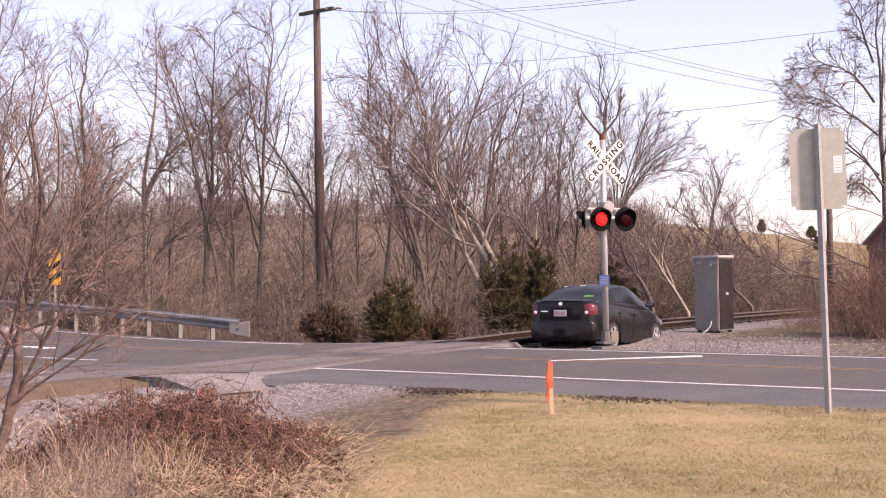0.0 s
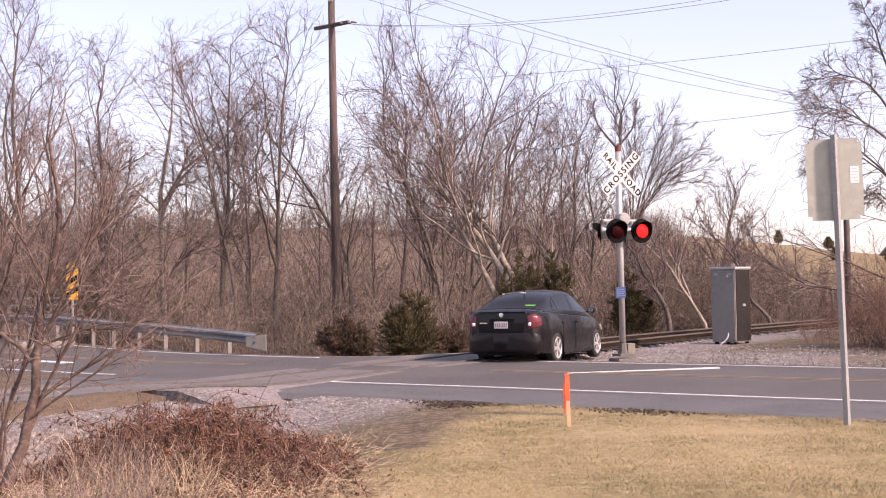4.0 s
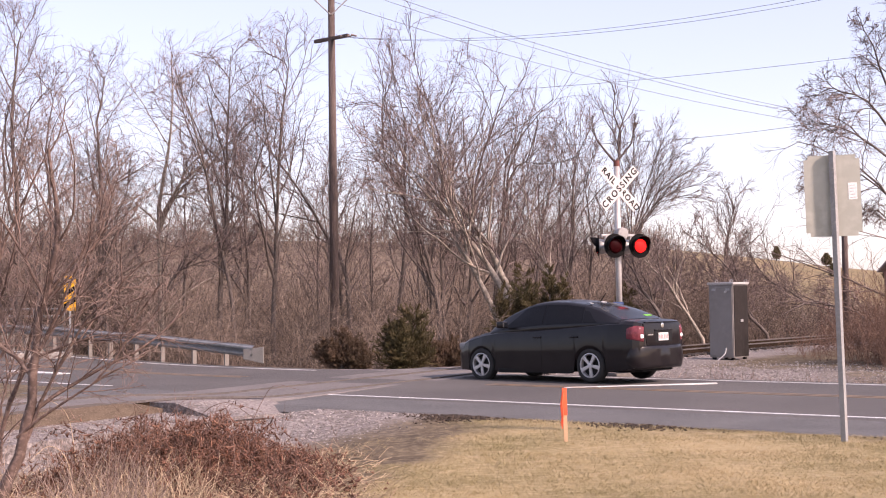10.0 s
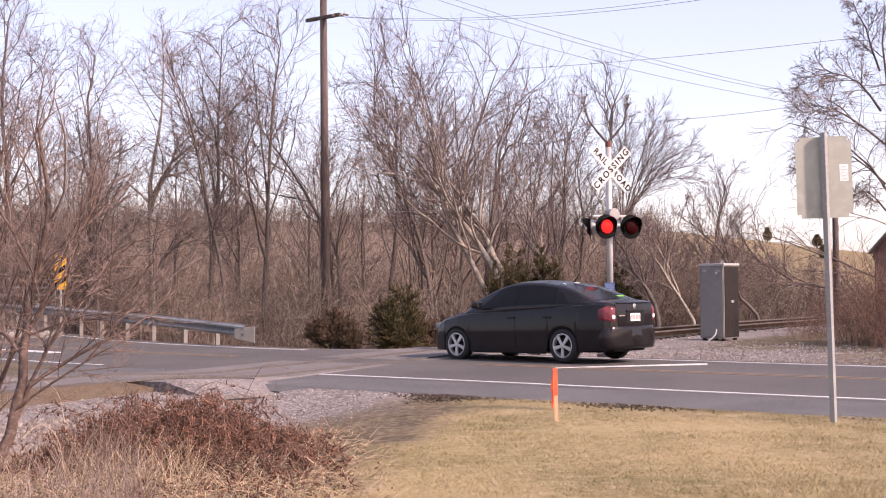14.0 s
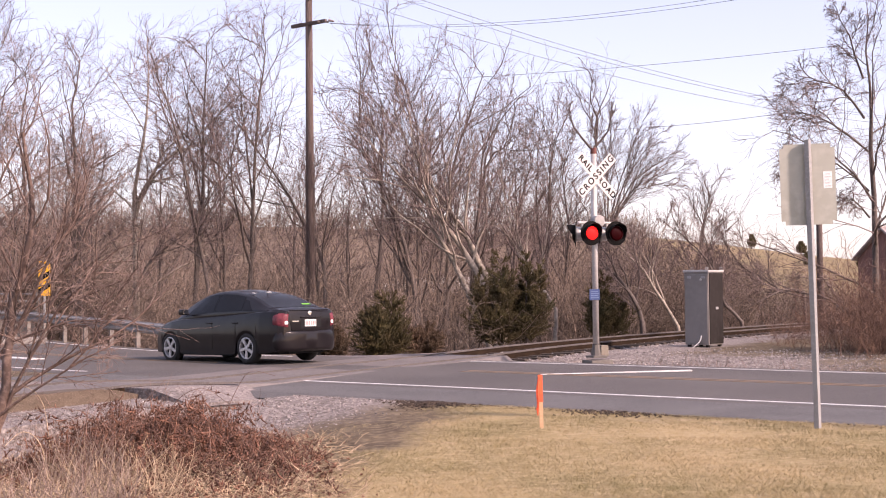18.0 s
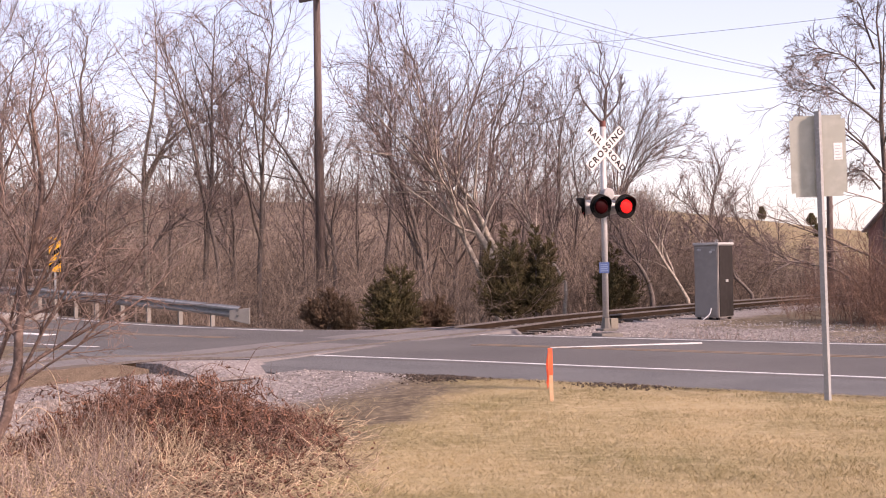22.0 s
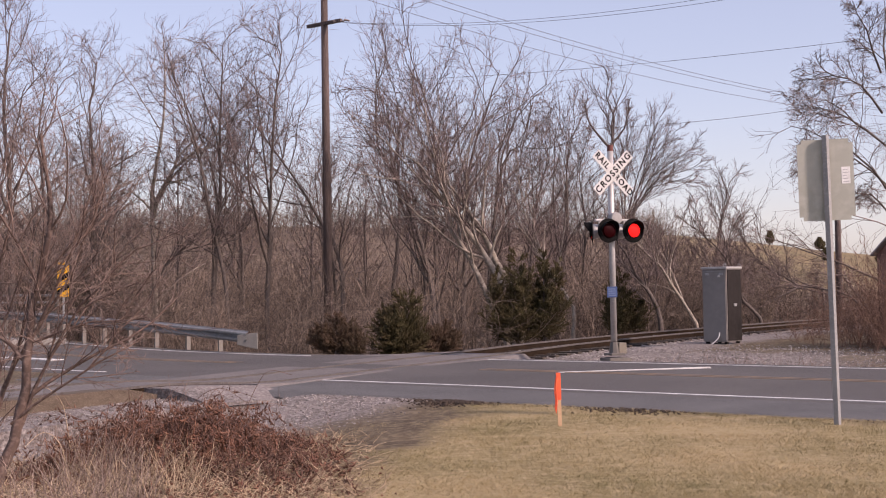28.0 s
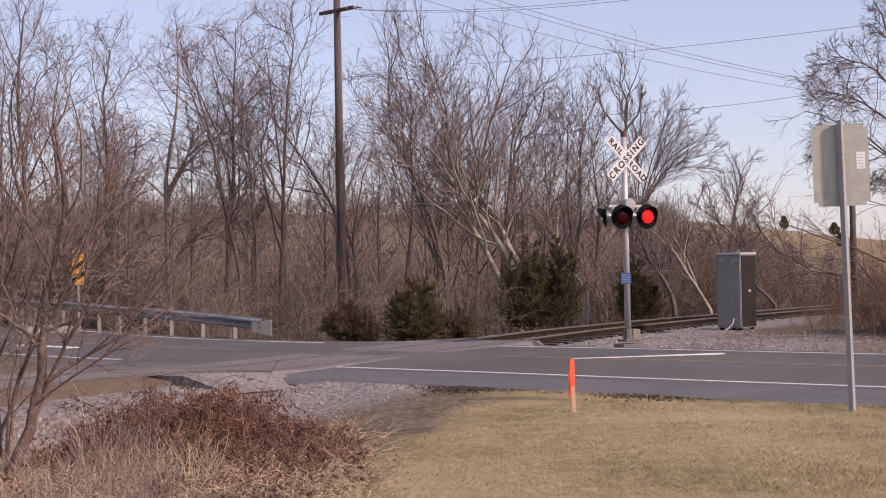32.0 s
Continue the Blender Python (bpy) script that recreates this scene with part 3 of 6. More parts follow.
    wood_tree([(7.0, 55, 1.0), (7.5, 55, 2.6), (7.8, 55, 4.4)], 0.2, SWEPT, 22, "bare tree with a broad brush-like crown swept to one side", more=fan)
    wood_tree([(7.0, 42, 0.4), (6.7, 42, 1.3), (6.2, 42, 2.1), (5.6, 42, 2.8), (5.5, 42, 4.2)], 0.13, TALL, 23, "crooked dark bare tree beside the railway")
    wood_tree([(4.19, 43, 0.01), (4.25, 43, 0.87), (3.75, 43, 1.84), (3.19, 43, 2.9), (2.83, 43, 4.15), (2.66, 43, 5.68)], 0.11, LEANING, 51, PALE, PALE_BARK)
    wood_tree([(8.95, 46, 0.14), (8.39, 46, 0.96), (7.69, 46, 2.0), (6.79, 46, 2.93), (6.4, 46, 4.27)], 0.11, LEANING, 52, PALE, PALE_BARK)
    wood_tree([(11.49, 47, 0.23), (10.87, 47, 0.81), (10.57, 47, 1.55), (10.11, 47, 2.39), (9.56, 47, 3.23), (9.26, 47, 4.29)], 0.1, FAN, 53, CROOKED, BARK)
    wood_tree([(15.28, 52, 1.25), (14.35, 52, 1.38), (13.55, 52, 1.86), (12.75, 52, 2.33), (12.08, 52, 3.38)], 0.09, FAN, 54, CROOKED, BARK)
    wood_tree([(2.05, 44, -0.6), (1.18, 44, 1.39), (0.71, 44, 2.38), (0.14, 44, 3.47), (-0.14, 44, 4.45), (-0.71, 44, 5.63), (-1.18, 44, 6.82)], 0.17, LEANING, 55, PALE, PALE_BARK)
    wood_tree([(-11.28, 47, 0.64), (-10.95, 47, 1.68), (-10.52, 47, 2.51), (-9.99, 47, 3.02), (-8.94, 47, 3.21), (-7.89, 47, 3.72)], 0.08, FAN, 56, CROOKED, BARK)
    wood_tree([(-0.88, 48.5, 2.38), (-1.66, 48.5, 4.55), (-2.06, 48.5, 6.5), (-2.2, 48.5, 8.66)], 0.12, FAN, 62)
    # tree standing over the field, reaching in with drooping boughs
    wood_tree([(13.35, 38, 0.5), (13.3, 38, 3.0), (13.2, 38, 5.6), (13.1, 38, 9.5)], 0.18, WIDE, 24, "big dark bare tree with spreading drooping boughs", more=[
        ([(13.2, 38, 4.4), (12.2, 37.8, 5.2), (11.5, 37.6, 5.2), (10.7, 37.4, 4.6)], 0.04), ([(13.2, 38, 5.6), (12.0, 37.6, 6.4), (11.2, 37.4, 6.5), (10.4, 37.2, 6.0)], 0.042),
        ([(13.1, 38, 6.6), (12.4, 37.6, 7.4), (11.7, 37.5, 7.8), (11.0, 37.4, 7.6)], 0.05), ([(13.1, 38, 7.8), (12.6, 37.8, 9.0), (12.2, 37.6, 9.8)], 0.045), ([(13.2, 38, 3.6), (12.5, 37.6, 4.0), (11.8, 37.4, 3.7)], 0.04)])
    # rank and file behind
    protos = [wood_tree([(-20, 56, 1), (-20.2, 56, 6), (-19.8, 56, 12)], 0.16, TALL, 31), wood_tree([(-2.5, 56, 1), (-2.2, 56, 6), (-2.6, 56, 11)], 0.14, FAN, 32),
              wood_tree([(12.0, 58, 0.5), (12.2, 58, 3), (12.6, 58, 6)], 0.1, FAN, 33), wood_tree([(-24, 50, 1), (-24.3, 50, 6), (-23.8, 50, 12)], 0.16, TALL, 34)]
    rng = np.random.default_rng(5)
    spots = [(0, -12.8, 60, 0.85), (0, -18.5, 62, 0.85), (3, -6.2, 61, 0.8), (3, -10.5, 64, 0.85), (1, 0.2, 58, 0.85), (1, 3.0, 57, 0.8), (1, -1.5, 62, 0.85), (0, 2.5, 63, 0.75), (3, 5.4, 58, 0.6), (2, 10.2, 56, 0.75), (2, 13.8, 60, 0.6),
             (2, 11.0, 63, 0.8), (2, 12.6, 57, 0.7), (2, 14.2, 62, 0.72), (2, 15.6, 61, 0.6), (2, 9.4, 58, 0.85), (2, 13.2, 66, 0.8), (2, 17.2, 66, 0.55), (2, 11.6, 52, 0.55)]
    spots += [(2, 15.5, 66, 0.55), (3, -15.2, 46, 0.7), (1, -15.3, 55, 0.85), (1, -18.8, 49, 0.85), (0, -21.5, 55, 0.9), (1, -4.8, 55, 0.85), (3, -4.0, 64, 0.8), (1, 4.6, 54, 0.65), (3, 6.2, 66, 0.75), (2, 9.0, 62, 0.9), (2, 17, 60, 0.5),
             (2, 8.0, 48, 0.5), (2, 10.5, 49, 0.45), (2, 12.4, 54, 0.6), (2, 14.6, 56, 0.5), (0, -17.6, 45, 0.8), (1, -13.0, 47.5, 0.7), (1, -17, 64, 0.85), (1, -7, 66, 0.85)]
    for k, x, y, s in spots:
        m = Matrix.Translation((x, y, ground_at(x, y))) @ Matrix.Rotation(rng.uniform(0, 6.28), 4, "Z")
        o = copy_thing(protos[k], m)
        o.scale = (s, s, s * (0.93, 0.86, 0.78, 0.9)[k])


build_wood()


# ---- undergrowth ----
def bush_arrays(seed, stems, h, spread, r, kids=(6, 4), wander=0.2, lean=0.5):
    """A leafless shrub of arching stems, as arrays."""
    rng = np.random.default_rng(seed)
    t = Tubes()
    a = rng.uniform(0, 6.28, stems)
    out = np.stack([np.cos(a), np.sin(a), 0 * a], -1)
    p = out * rng.uniform(0, spread * 0.5, (stems, 1)) - [0, 0, 0.2]
    d = norm(out * lean * rng.uniform(0.2, 1.4, (stems, 1)) + [0, 0, 1] + rng.normal(0, 0.2, (stems, 3)))
    ln = h * rng.uniform(0.5, 1.15, stems)
    bow = rng.normal(0, wander, d.shape)
    P = [p]
    for _ in range(5):
        d = norm(d + 0.5 * bow + rng.normal(0, wander, d.shape))
        P.append(P[-1] + d * (ln / 5)[:, None])
    P, R = np.stack(P, 1), np.linspace(r, r * 0.45, 6)[None].repeat(stems, 0)
    add_all(t, P, R, 3)
    for c, ratio, segs, least in ((kids[0], 0.42, 3, r * 0.42), (kids[1], 0.5, 1, r * 0.36)):
        P, R = shoots(rng, P, R, dict(count=c, ratio=ratio, angle=(0.4, 1.1), bare=0.2, lift=0.0, wander=wander, least=least, segs=segs, thin=0.6))
        add_all(t, P, R, 3)
    return t.arrays()


def thicket(name, label, spots, seed, material, kinds):
    rng = np.random.default_rng(seed)
    t = Tubes()
    for x, y, s in spots:
        v, f = kinds[rng.integers(0, len(kinds))]
        t.extend(v, f, Matrix.Translation((x, y, ground_at(x, y))) @ Matrix.Rotation(rng.uniform(0, 6.28), 4, "Z") @ Matrix.Diagonal((s, s, s * rng.uniform(0.8, 1.2), 1)))
    return tagged(new(name, t.mesh(name, material)), label, "undergrowth", kind="stuff")


def build_undergrowth():
    kinds = [bush_arrays(50 + i, 8, 2.9, 1.8, 0.015, (5, 3), 0.2 + 0.03 * (i % 3), 0.4 + 0.12 * (i % 4)) for i in range(7)]
    coarse = [bush_arrays(60 + i, 7, 3.8, 3.0, 0.034, (4, 3), 0.2) for i in range(4)]
    rng = np.random.default_rng(8)
    spots = []
    while len(spots) < 290:
        y = rng.uniform(38, 68)
        x = rng.uniform(-0.42, 0.32) * y
        tk, rd = float(table("track", x, y)), float(table("road", x, y))
        if tk > -3.2 or rd < 5.6:
            continue
        spots.append((x, y, rng.uniform(0.7, 1.3) * (0.85 if x > 6 else 1)))
    spots += [(rng.uniform(-0.42, -0.24) * y, y, rng.uniform(1.3, 2.1)) for y in rng.uniform(48, 58, 46)]
    while len(spots) < 450:
        y = rng.uniform(44, 64)
        x = rng.uniform(5.0, 0.33 * y)
        if float(table("track", x, y)) < -3.0:
            spots.append((x, y, rng.uniform(0.8, 1.3)))
    thicket("undergrowth", "tangled leafless brown thicket under the trees", spots, 1, BRUSH, kinds)
    spots = [(rng.uniform(-0.42, 0.23) * y, y, rng.uniform(0.8, 1.25)) for y in rng.uniform(66, 112, 470)]
    thicket("undergrowth", "dense brown scrub at the foot of the hill", spots, 2, BRUSH, coarse)
    spots = [(rng.uniform(-0.42, 0.21 - 0.0002 * y) * y, y, rng.uniform(1.0, 1.5)) for y in rng.uniform(126, 198, 210)]
    thicket("undergrowth", "bare brown woodland scrub on the hillside", spots, 4, BRUSH, coarse)
    far = [bush_arrays(70 + i, 7, 3.4, 5.0, 0.055, (3, 3), 0.2) for i in range(3)]
    spots = [(rng.uniform(-0.42, 0.17) * y, y, rng.uniform(0.35, 1.3)) for y in rng.uniform(176, 206, 230)]
    thicket("undergrowth", "bare brush along the crest of the hill", spots, 6, BRUSH, far)
    spots = []
    while len(spots) < 70:
        x, y = rng.uniform(9.0, 17), rng.uniform(26, 44)
        if float(table("track", x, y)) > 3.5 and float(table("road", x, y)) > 6.5:
            spots.append((x, y, rng.uniform(0.25, 0.6) * (1.4 if x > 12 else 0.8)))
    spots += [(rng.uniform(0.315, 0.37) * y, y, rng.uniform(0.35, 0.6)) for y in rng.uniform(27.5, 33, 18)]
    spots += [(rng.uniform(10.1, 11.6), rng.uniform(29.2, 32.0), rng.uniform(0.5, 0.85)) for _ in range(26)]
    thicket("undergrowth", "low brown brush between the road and the railway", spots, 3, mat("russet_brush", (0.16, 0.09, 0.065), (0.1, 0.06, 0.05), (0.24, 0.15, 0.1), 0.9, s1=0.5, s2=5), kinds)


build_undergrowth()


def cedar(x, y, w, h, seed, label="low dark green juniper bush beside the track", needles=None):
    """A conifer of many small sprays on a short trunk."""
    rng = np.random.default_rng(seed)
    t = thing("juniper_bush", (x, y, ground_at(x, y)), label, "bush", "junipers by the track")
    bm = bmesh.new()
    cyl(bm, (0, 0, -0.2), (0, 0, h * 0.7), 0.07, 0.02, 7)
    part("trunk", bm, BARK, t)
    tb = Tubes()
    leaders = [(0.0, 0.0, 1.0)] + [(rng.uniform(-0.3, 0.3) * w, rng.uniform(-0.3, 0.3) * w, rng.uniform(0.45, 0.9)) for _ in range(5)]
    for lx, ly, lh in leaders:
        path = spline([(lx * 0.4, ly * 0.4, 0.02), (lx, ly, h * lh * 0.5), (lx * 1.25, ly * 1.25, h * lh)], h / 9)
        P, R = path[None], np.full((1, len(path)), 0.02)
        for c, ratio, angle, bare, segs, r in ((26, 0.52 * w / h, (0.7, 1.25), 0.02, 4, 0.014), (15, 0.5, (0.4, 0.9), 0.1, 2, 0.014), (5, 0.45, (0.3, 0.8), 0.1, 1, 0.011)):
            P, R = shoots(rng, P, R, dict(count=c, ratio=ratio, angle=angle, bare=bare, lift=0.12, wander=0.12, least=r, segs=segs, thin=0.9, slope=0.95))
            P[..., 2] = np.maximum(P[..., 2], 0.03)
            add_all(tb, P, R, 3)
    part("crown", tb.mesh("crown", needles or CEDAR), None, t)


RUSSET = mat("russet_juniper", (0.095, 0.06, 0.04), (0.07, 0.05, 0.031), (0.125, 0.08, 0.052), 0.9, s1=1.2, s2=6, island=0.35)
cedar(-2.95, 33.4, 1.5, 1.05, 1, "low russet-brown juniper bush beside the track", RUSSET)
cedar(-1.15, 35.2, 2.0, 1.75, 2)
cedar(-0.1, 36.2, 1.2, 0.85, 6, "low russet-brown juniper bush beside the track", RUSSET)
cedar(2.2, 40.0, 2.2, 2.9, 3, "rounded dark green juniper tree beside the track")
cedar(3.0, 39.9, 1.5, 2.9, 4, "narrow dark green juniper beside the track")
cedar(5.75, 42.2, 1.8, 2.1, 5)


# ---- brambles, dead stalks and lawn ----
def build_brambles():
    rng = np.random.default_rng(21)
    canes, stalks, uprights, leaves = Tubes(), Tubes(), Tubes(), Tubes()

    def tall(x, y):
        return 0.52 * float(np.exp(-((x + 2.75) / 0.95) ** 2 - ((y - 12.6) / 1.1) ** 2)) + 0.09 * float(np.exp(-((x + 1.35) / 0.7) ** 2 - ((y - 11.2) / 0.9) ** 2)) + 0.04
    n = 0
    while n < 1100:
        y = rng.uniform(8.6, 15.0)
        x = rng.uniform(-0.40, -0.07) * y
        edge = -0.75 - 0.13 * (y - 9)
        if x > edge + rng.normal(0, 0.3) or rng.uniform() > 2.0 * (tall(x, y) - 0.03):
            continue
        n += 1
        h = tall(x, y) * rng.uniform(0.45, 1.25)
        a = rng.uniform(0, 6.28)
        s = h * rng.uniform(0.6, 2.0)
        p0 = np.array([x, y, ground_at(x, y) - 0.02])
        e = np.array([math.cos(a), math.sin(a), 0])
        u = np.linspace(0, 1, 6)[:, None]
        pts = p0 + e * s * u + np.array([0, 0, 1]) * h * np.sin(u * rng.uniform(1.6, 2.9)) + rng.normal(0, 0.025, (6, 3))
        canes.add(pts, np.linspace(0.0042, 0.002, 6), 3)
        for _ in range(18):
            k = rng.uniform(0.6, 4.95)
            q = pts[int(k)] + (pts[int(k) + 1] - pts[int(k)]) * (k % 1)
            d = rng.normal(0, 1, 3) * rng.uniform(0.03, 0.1)
            if rng.uniform() < 0.82 and q[2] < 0.85 * tall(x, y) + 0.1:
                leaves.add([q, q + d * 0.3 + [0, 0, -0.012], q + d * 0.5], [0.002, 0.0092, 0.001], 3)
            else:
                canes.add([q, q + d * 0.9, q + d * 1.6 + [0, 0, 0.02]], [0.0022, 0.0018, 0.001], 3)
    # dead leaves lying at the foot of the brambles
    for _ in range(2600):
        y = rng.uniform(8.6, 13.5)
        x = -0.9 - 0.1 * (y - 9) - abs(rng.normal(0, 1.0))
        q = np.array([x + rng.normal(0, 0.2), y, 0.0])
        q[2] = ground_at(q[0], y) + rng.uniform(0.005, 0.05)
        d = rng.normal(0, 1, 3) * [0.05, 0.05, 0.015]
        leaves.add([q, q + d * 0.25 + [0, 0, 0.006], q + d * 0.5], [0.002, 0.011, 0.001], 3)
    # thin weeds along the far edge of the road
    for _ in range(260):
        k = int(rng.choice(np.flatnonzero((ROAD[:, 0] > 2.0) & (ROAD[:, 0] < 10.5))))
        d = unit(ROAD[k + 1] - ROAD[k])
        off = 3.95 + abs(rng.normal(0, 0.45))
        q = ROAD[k] + np.array([d[1], -d[0]]) * off + rng.normal(0, 0.25, 2)
        if float(table("road", *q)) < 3.8:
            continue
        p = np.array([q[0], q[1], ground_at(*q) - 0.02])
        w = stem(rng, p, (rng.normal(0, 0.35), rng.normal(0, 0.35), 1), rng.uniform(0.08, 0.34), 4, 0.12, -0.05)
        uprights.add(w, np.linspace(0.007, 0.003, 5), 3)
    # upright stalks by the sapling, matted flattened grass elsewhere
    for _ in range(800):
        y = rng.uniform(8.2, 14.5)
        x = -0.235 * y - abs(rng.normal(0, 0.6))
        p = np.array([x, y, ground_at(x, y) - 0.02])
        q = stem(rng, p, (rng.normal(0, 0.4), rng.normal(0, 0.4), 1), rng.uniform(0.15, 0.6), 4, 0.14, -0.06)
        uprights.add(q, np.linspace(0.0036, 0.0013, 5), 3)
    for _ in range(420):
        y = rng.uniform(9.6, 12.6)
        x = rng.uniform(-0.3, -0.19) * y
        p = np.array([x, y, ground_at(x, y) - 0.02])
        q = stem(rng, p, (rng.normal(0, 0.5), rng.normal(0, 0.4), 1), rng.uniform(0.2, 0.6), 4, 0.12, -0.08)
        stalks.add(q[:4], np.linspace(0.0034, 0.0014, 4), 3)
    for _ in range(11000):
        y = 7.6 + 6.6 * rng.uniform() ** 1.3
        x = rng.uniform(-0.42, -0.05) * y
        if x > -0.55 - 0.1 * (y - 8.4) + rng.normal(0, 0.22):
            continue
        p = np.array([x, y, ground_at(x, y) - 0.01])
        a, lift = rng.uniform(0, 6.28), rng.uniform(0.15, 1.1)
        q = stem(rng, p, (math.cos(a), math.sin(a), lift), rng.uniform(0.08, 0.3), 3, 0.15, -0.14)
        q[:, 2] = np.maximum(q[:, 2], p[2] + 0.012)
        stalks.add(q, np.linspace(0.0034, 0.0014, 4), 3)
    tagged(new("bramble_patch", canes.mesh("bramble_canes", mat("bramble_canes", (0.155, 0.088, 0.066), (0.09, 0.052, 0.041), (0.29, 0.185, 0.145), 0.8, s1=1.5, s2=12, island=0.4))), "tangle of reddish-brown bramble canes on the verge", "brambles", kind="stuff")
    tagged(new("dead_leaves", leaves.mesh("dead_leaves", mat("dead_leaf", (0.155, 0.07, 0.046), (0.09, 0.044, 0.032), (0.25, 0.13, 0.085), 0.85, s1=0.9, s2=9, island=0.4))), "withered red-brown leaves hanging in the brambles", "leaves", kind="stuff")
    tagged(new("dead_grass_stalks", stalks.mesh("dead_grass_stalks", mat("straw", (0.4, 0.3, 0.195), (0.24, 0.175, 0.12), (0.55, 0.43, 0.3), 0.85, s1=0.9, s2=9, island=0.5))), "matted bleached dead grass around the brambles", "grass", kind="stuff")
    tagged(new("weed_stalks", uprights.mesh("weed_stalks", mat("weed_stalk", (0.27, 0.195, 0.16), (0.15, 0.105, 0.09), (0.42, 0.33, 0.27), 0.85, s1=1.2, s2=9, island=0.5))), "upright dry grey-brown weed stalks beside the sapling", "weeds", kind="stuff")
    # single long canes arching out of the patch
    long_ones = []
    for _ in range(10):
        y = rng.uniform(9.0, 13.2)
        x = rng.uniform(-0.36, -0.16) * y
        h, w = rng.uniform(0.3, 0.75), rng.uniform(-0.7, 0.9)
        long_ones.append([(x, y, 0.0), (x + 0.25 * w, y, h * 0.75), (x + 0.65 * w, y + rng.uniform(-0.2, 0.2), h), (x + w, y + rng.uniform(-0.3, 0.3), h * 0.8)])
    for pts in (*long_ones, [(-2.2, 13.2, 0.2), (-2.0, 13.2, 0.62), (-1.85, 13.1, 0.78), (-1.6, 13.0, 0.74)], [(-2.9, 12.0, 0.1), (-2.75, 12, 0.5), (-2.5, 12, 0.78)], [(-3.1, 11.0, 0.0), (-2.6, 11, 0.45), (-2.2, 10.9, 0.55), (-1.8, 10.8, 0.5)]):
        tb = Tubes()
        p = spline(pts, 0.06)
        tb.add(p, np.linspace(0.0045, 0.002, len(p)), 5)
        tagged(new("bramble_cane", tb.mesh("bramble_cane", mat("straw" if rng.uniform() < 0.45 else "bramble_canes", (0, 0, 0)))), "long arching dry bramble cane", "cane", "long canes over the brambles")


build_brambles()


def build_lawn():
    rng = np.random.default_rng(33)
    n = 190000
    y = 7.2 + 10.2 * rng.uniform(0, 1, n * 2) ** 1.25
    x = rng.uniform(-0.16, 0.40, n * 2) * y
    rd, tk = table("road", x, y), table("track", x, y)
    jag = np.array([noise.noise((a * 0.9, b * 0.9, 0)) for a, b in zip(x, y)])
    ok = (-rd > 5.25 + 0.25 * jag) & ((tk + 0.7 * jag + rng.normal(0, 0.35, n * 2) > LAWN_EDGE(-rd)) | ((rng.uniform(0, 1, n * 2) < 0.09 + 0.25 * jag) & (tk > 5.4)))
    x, y, jag = x[ok][:n], y[ok][:n], jag[ok][:n]
    z = table("lie", x, y) + 0.03 * jag * smooth_step(5.6, 7, -table("road", x, y))
    a = rng.uniform(0, 6.28, len(x))
    h = rng.uniform(0.01, 0.038, len(x)) * (1 + 0.5 * jag)
    w = rng.uniform(0.0018, 0.0036, len(x))
    lean = rng.normal(0, 0.045, (len(x), 2))
    base = np.stack([x, y, z - 0.004], -1)
    side = np.stack([np.cos(a) * w, np.sin(a) * w, 0 * w], -1)
    tip = base + np.stack([lean[:, 0], lean[:, 1], h], -1)
    v = np.stack([base - side, base + side, tip], 1).reshape(-1, 3)
    me = bpy.data.meshes.new("lawn_grass")
    me.vertices.add(len(v))
    me.vertices.foreach_set("co", v.astype(np.float32).ravel())
    me.loops.add(len(v))
    me.loops.foreach_set("vertex_index", np.arange(len(v), dtype=np.int32))
    me.polygons.add(len(v) // 3)
    me.polygons.foreach_set("loop_start", np.arange(0, len(v), 3, dtype=np.int32))
    me.update(calc_edges=True)
    me.materials.append(mat("dry_grass", (0.36, 0.28, 0.155), (0.215, 0.182, 0.088), (0.43, 0.345, 0.215), 0.8, s1=0.55, s2=3.5, island=0.12))
    tagged(new("lawn_grass", me), "short dry straw-coloured winter lawn", "grass", kind="stuff")


build_lawn()


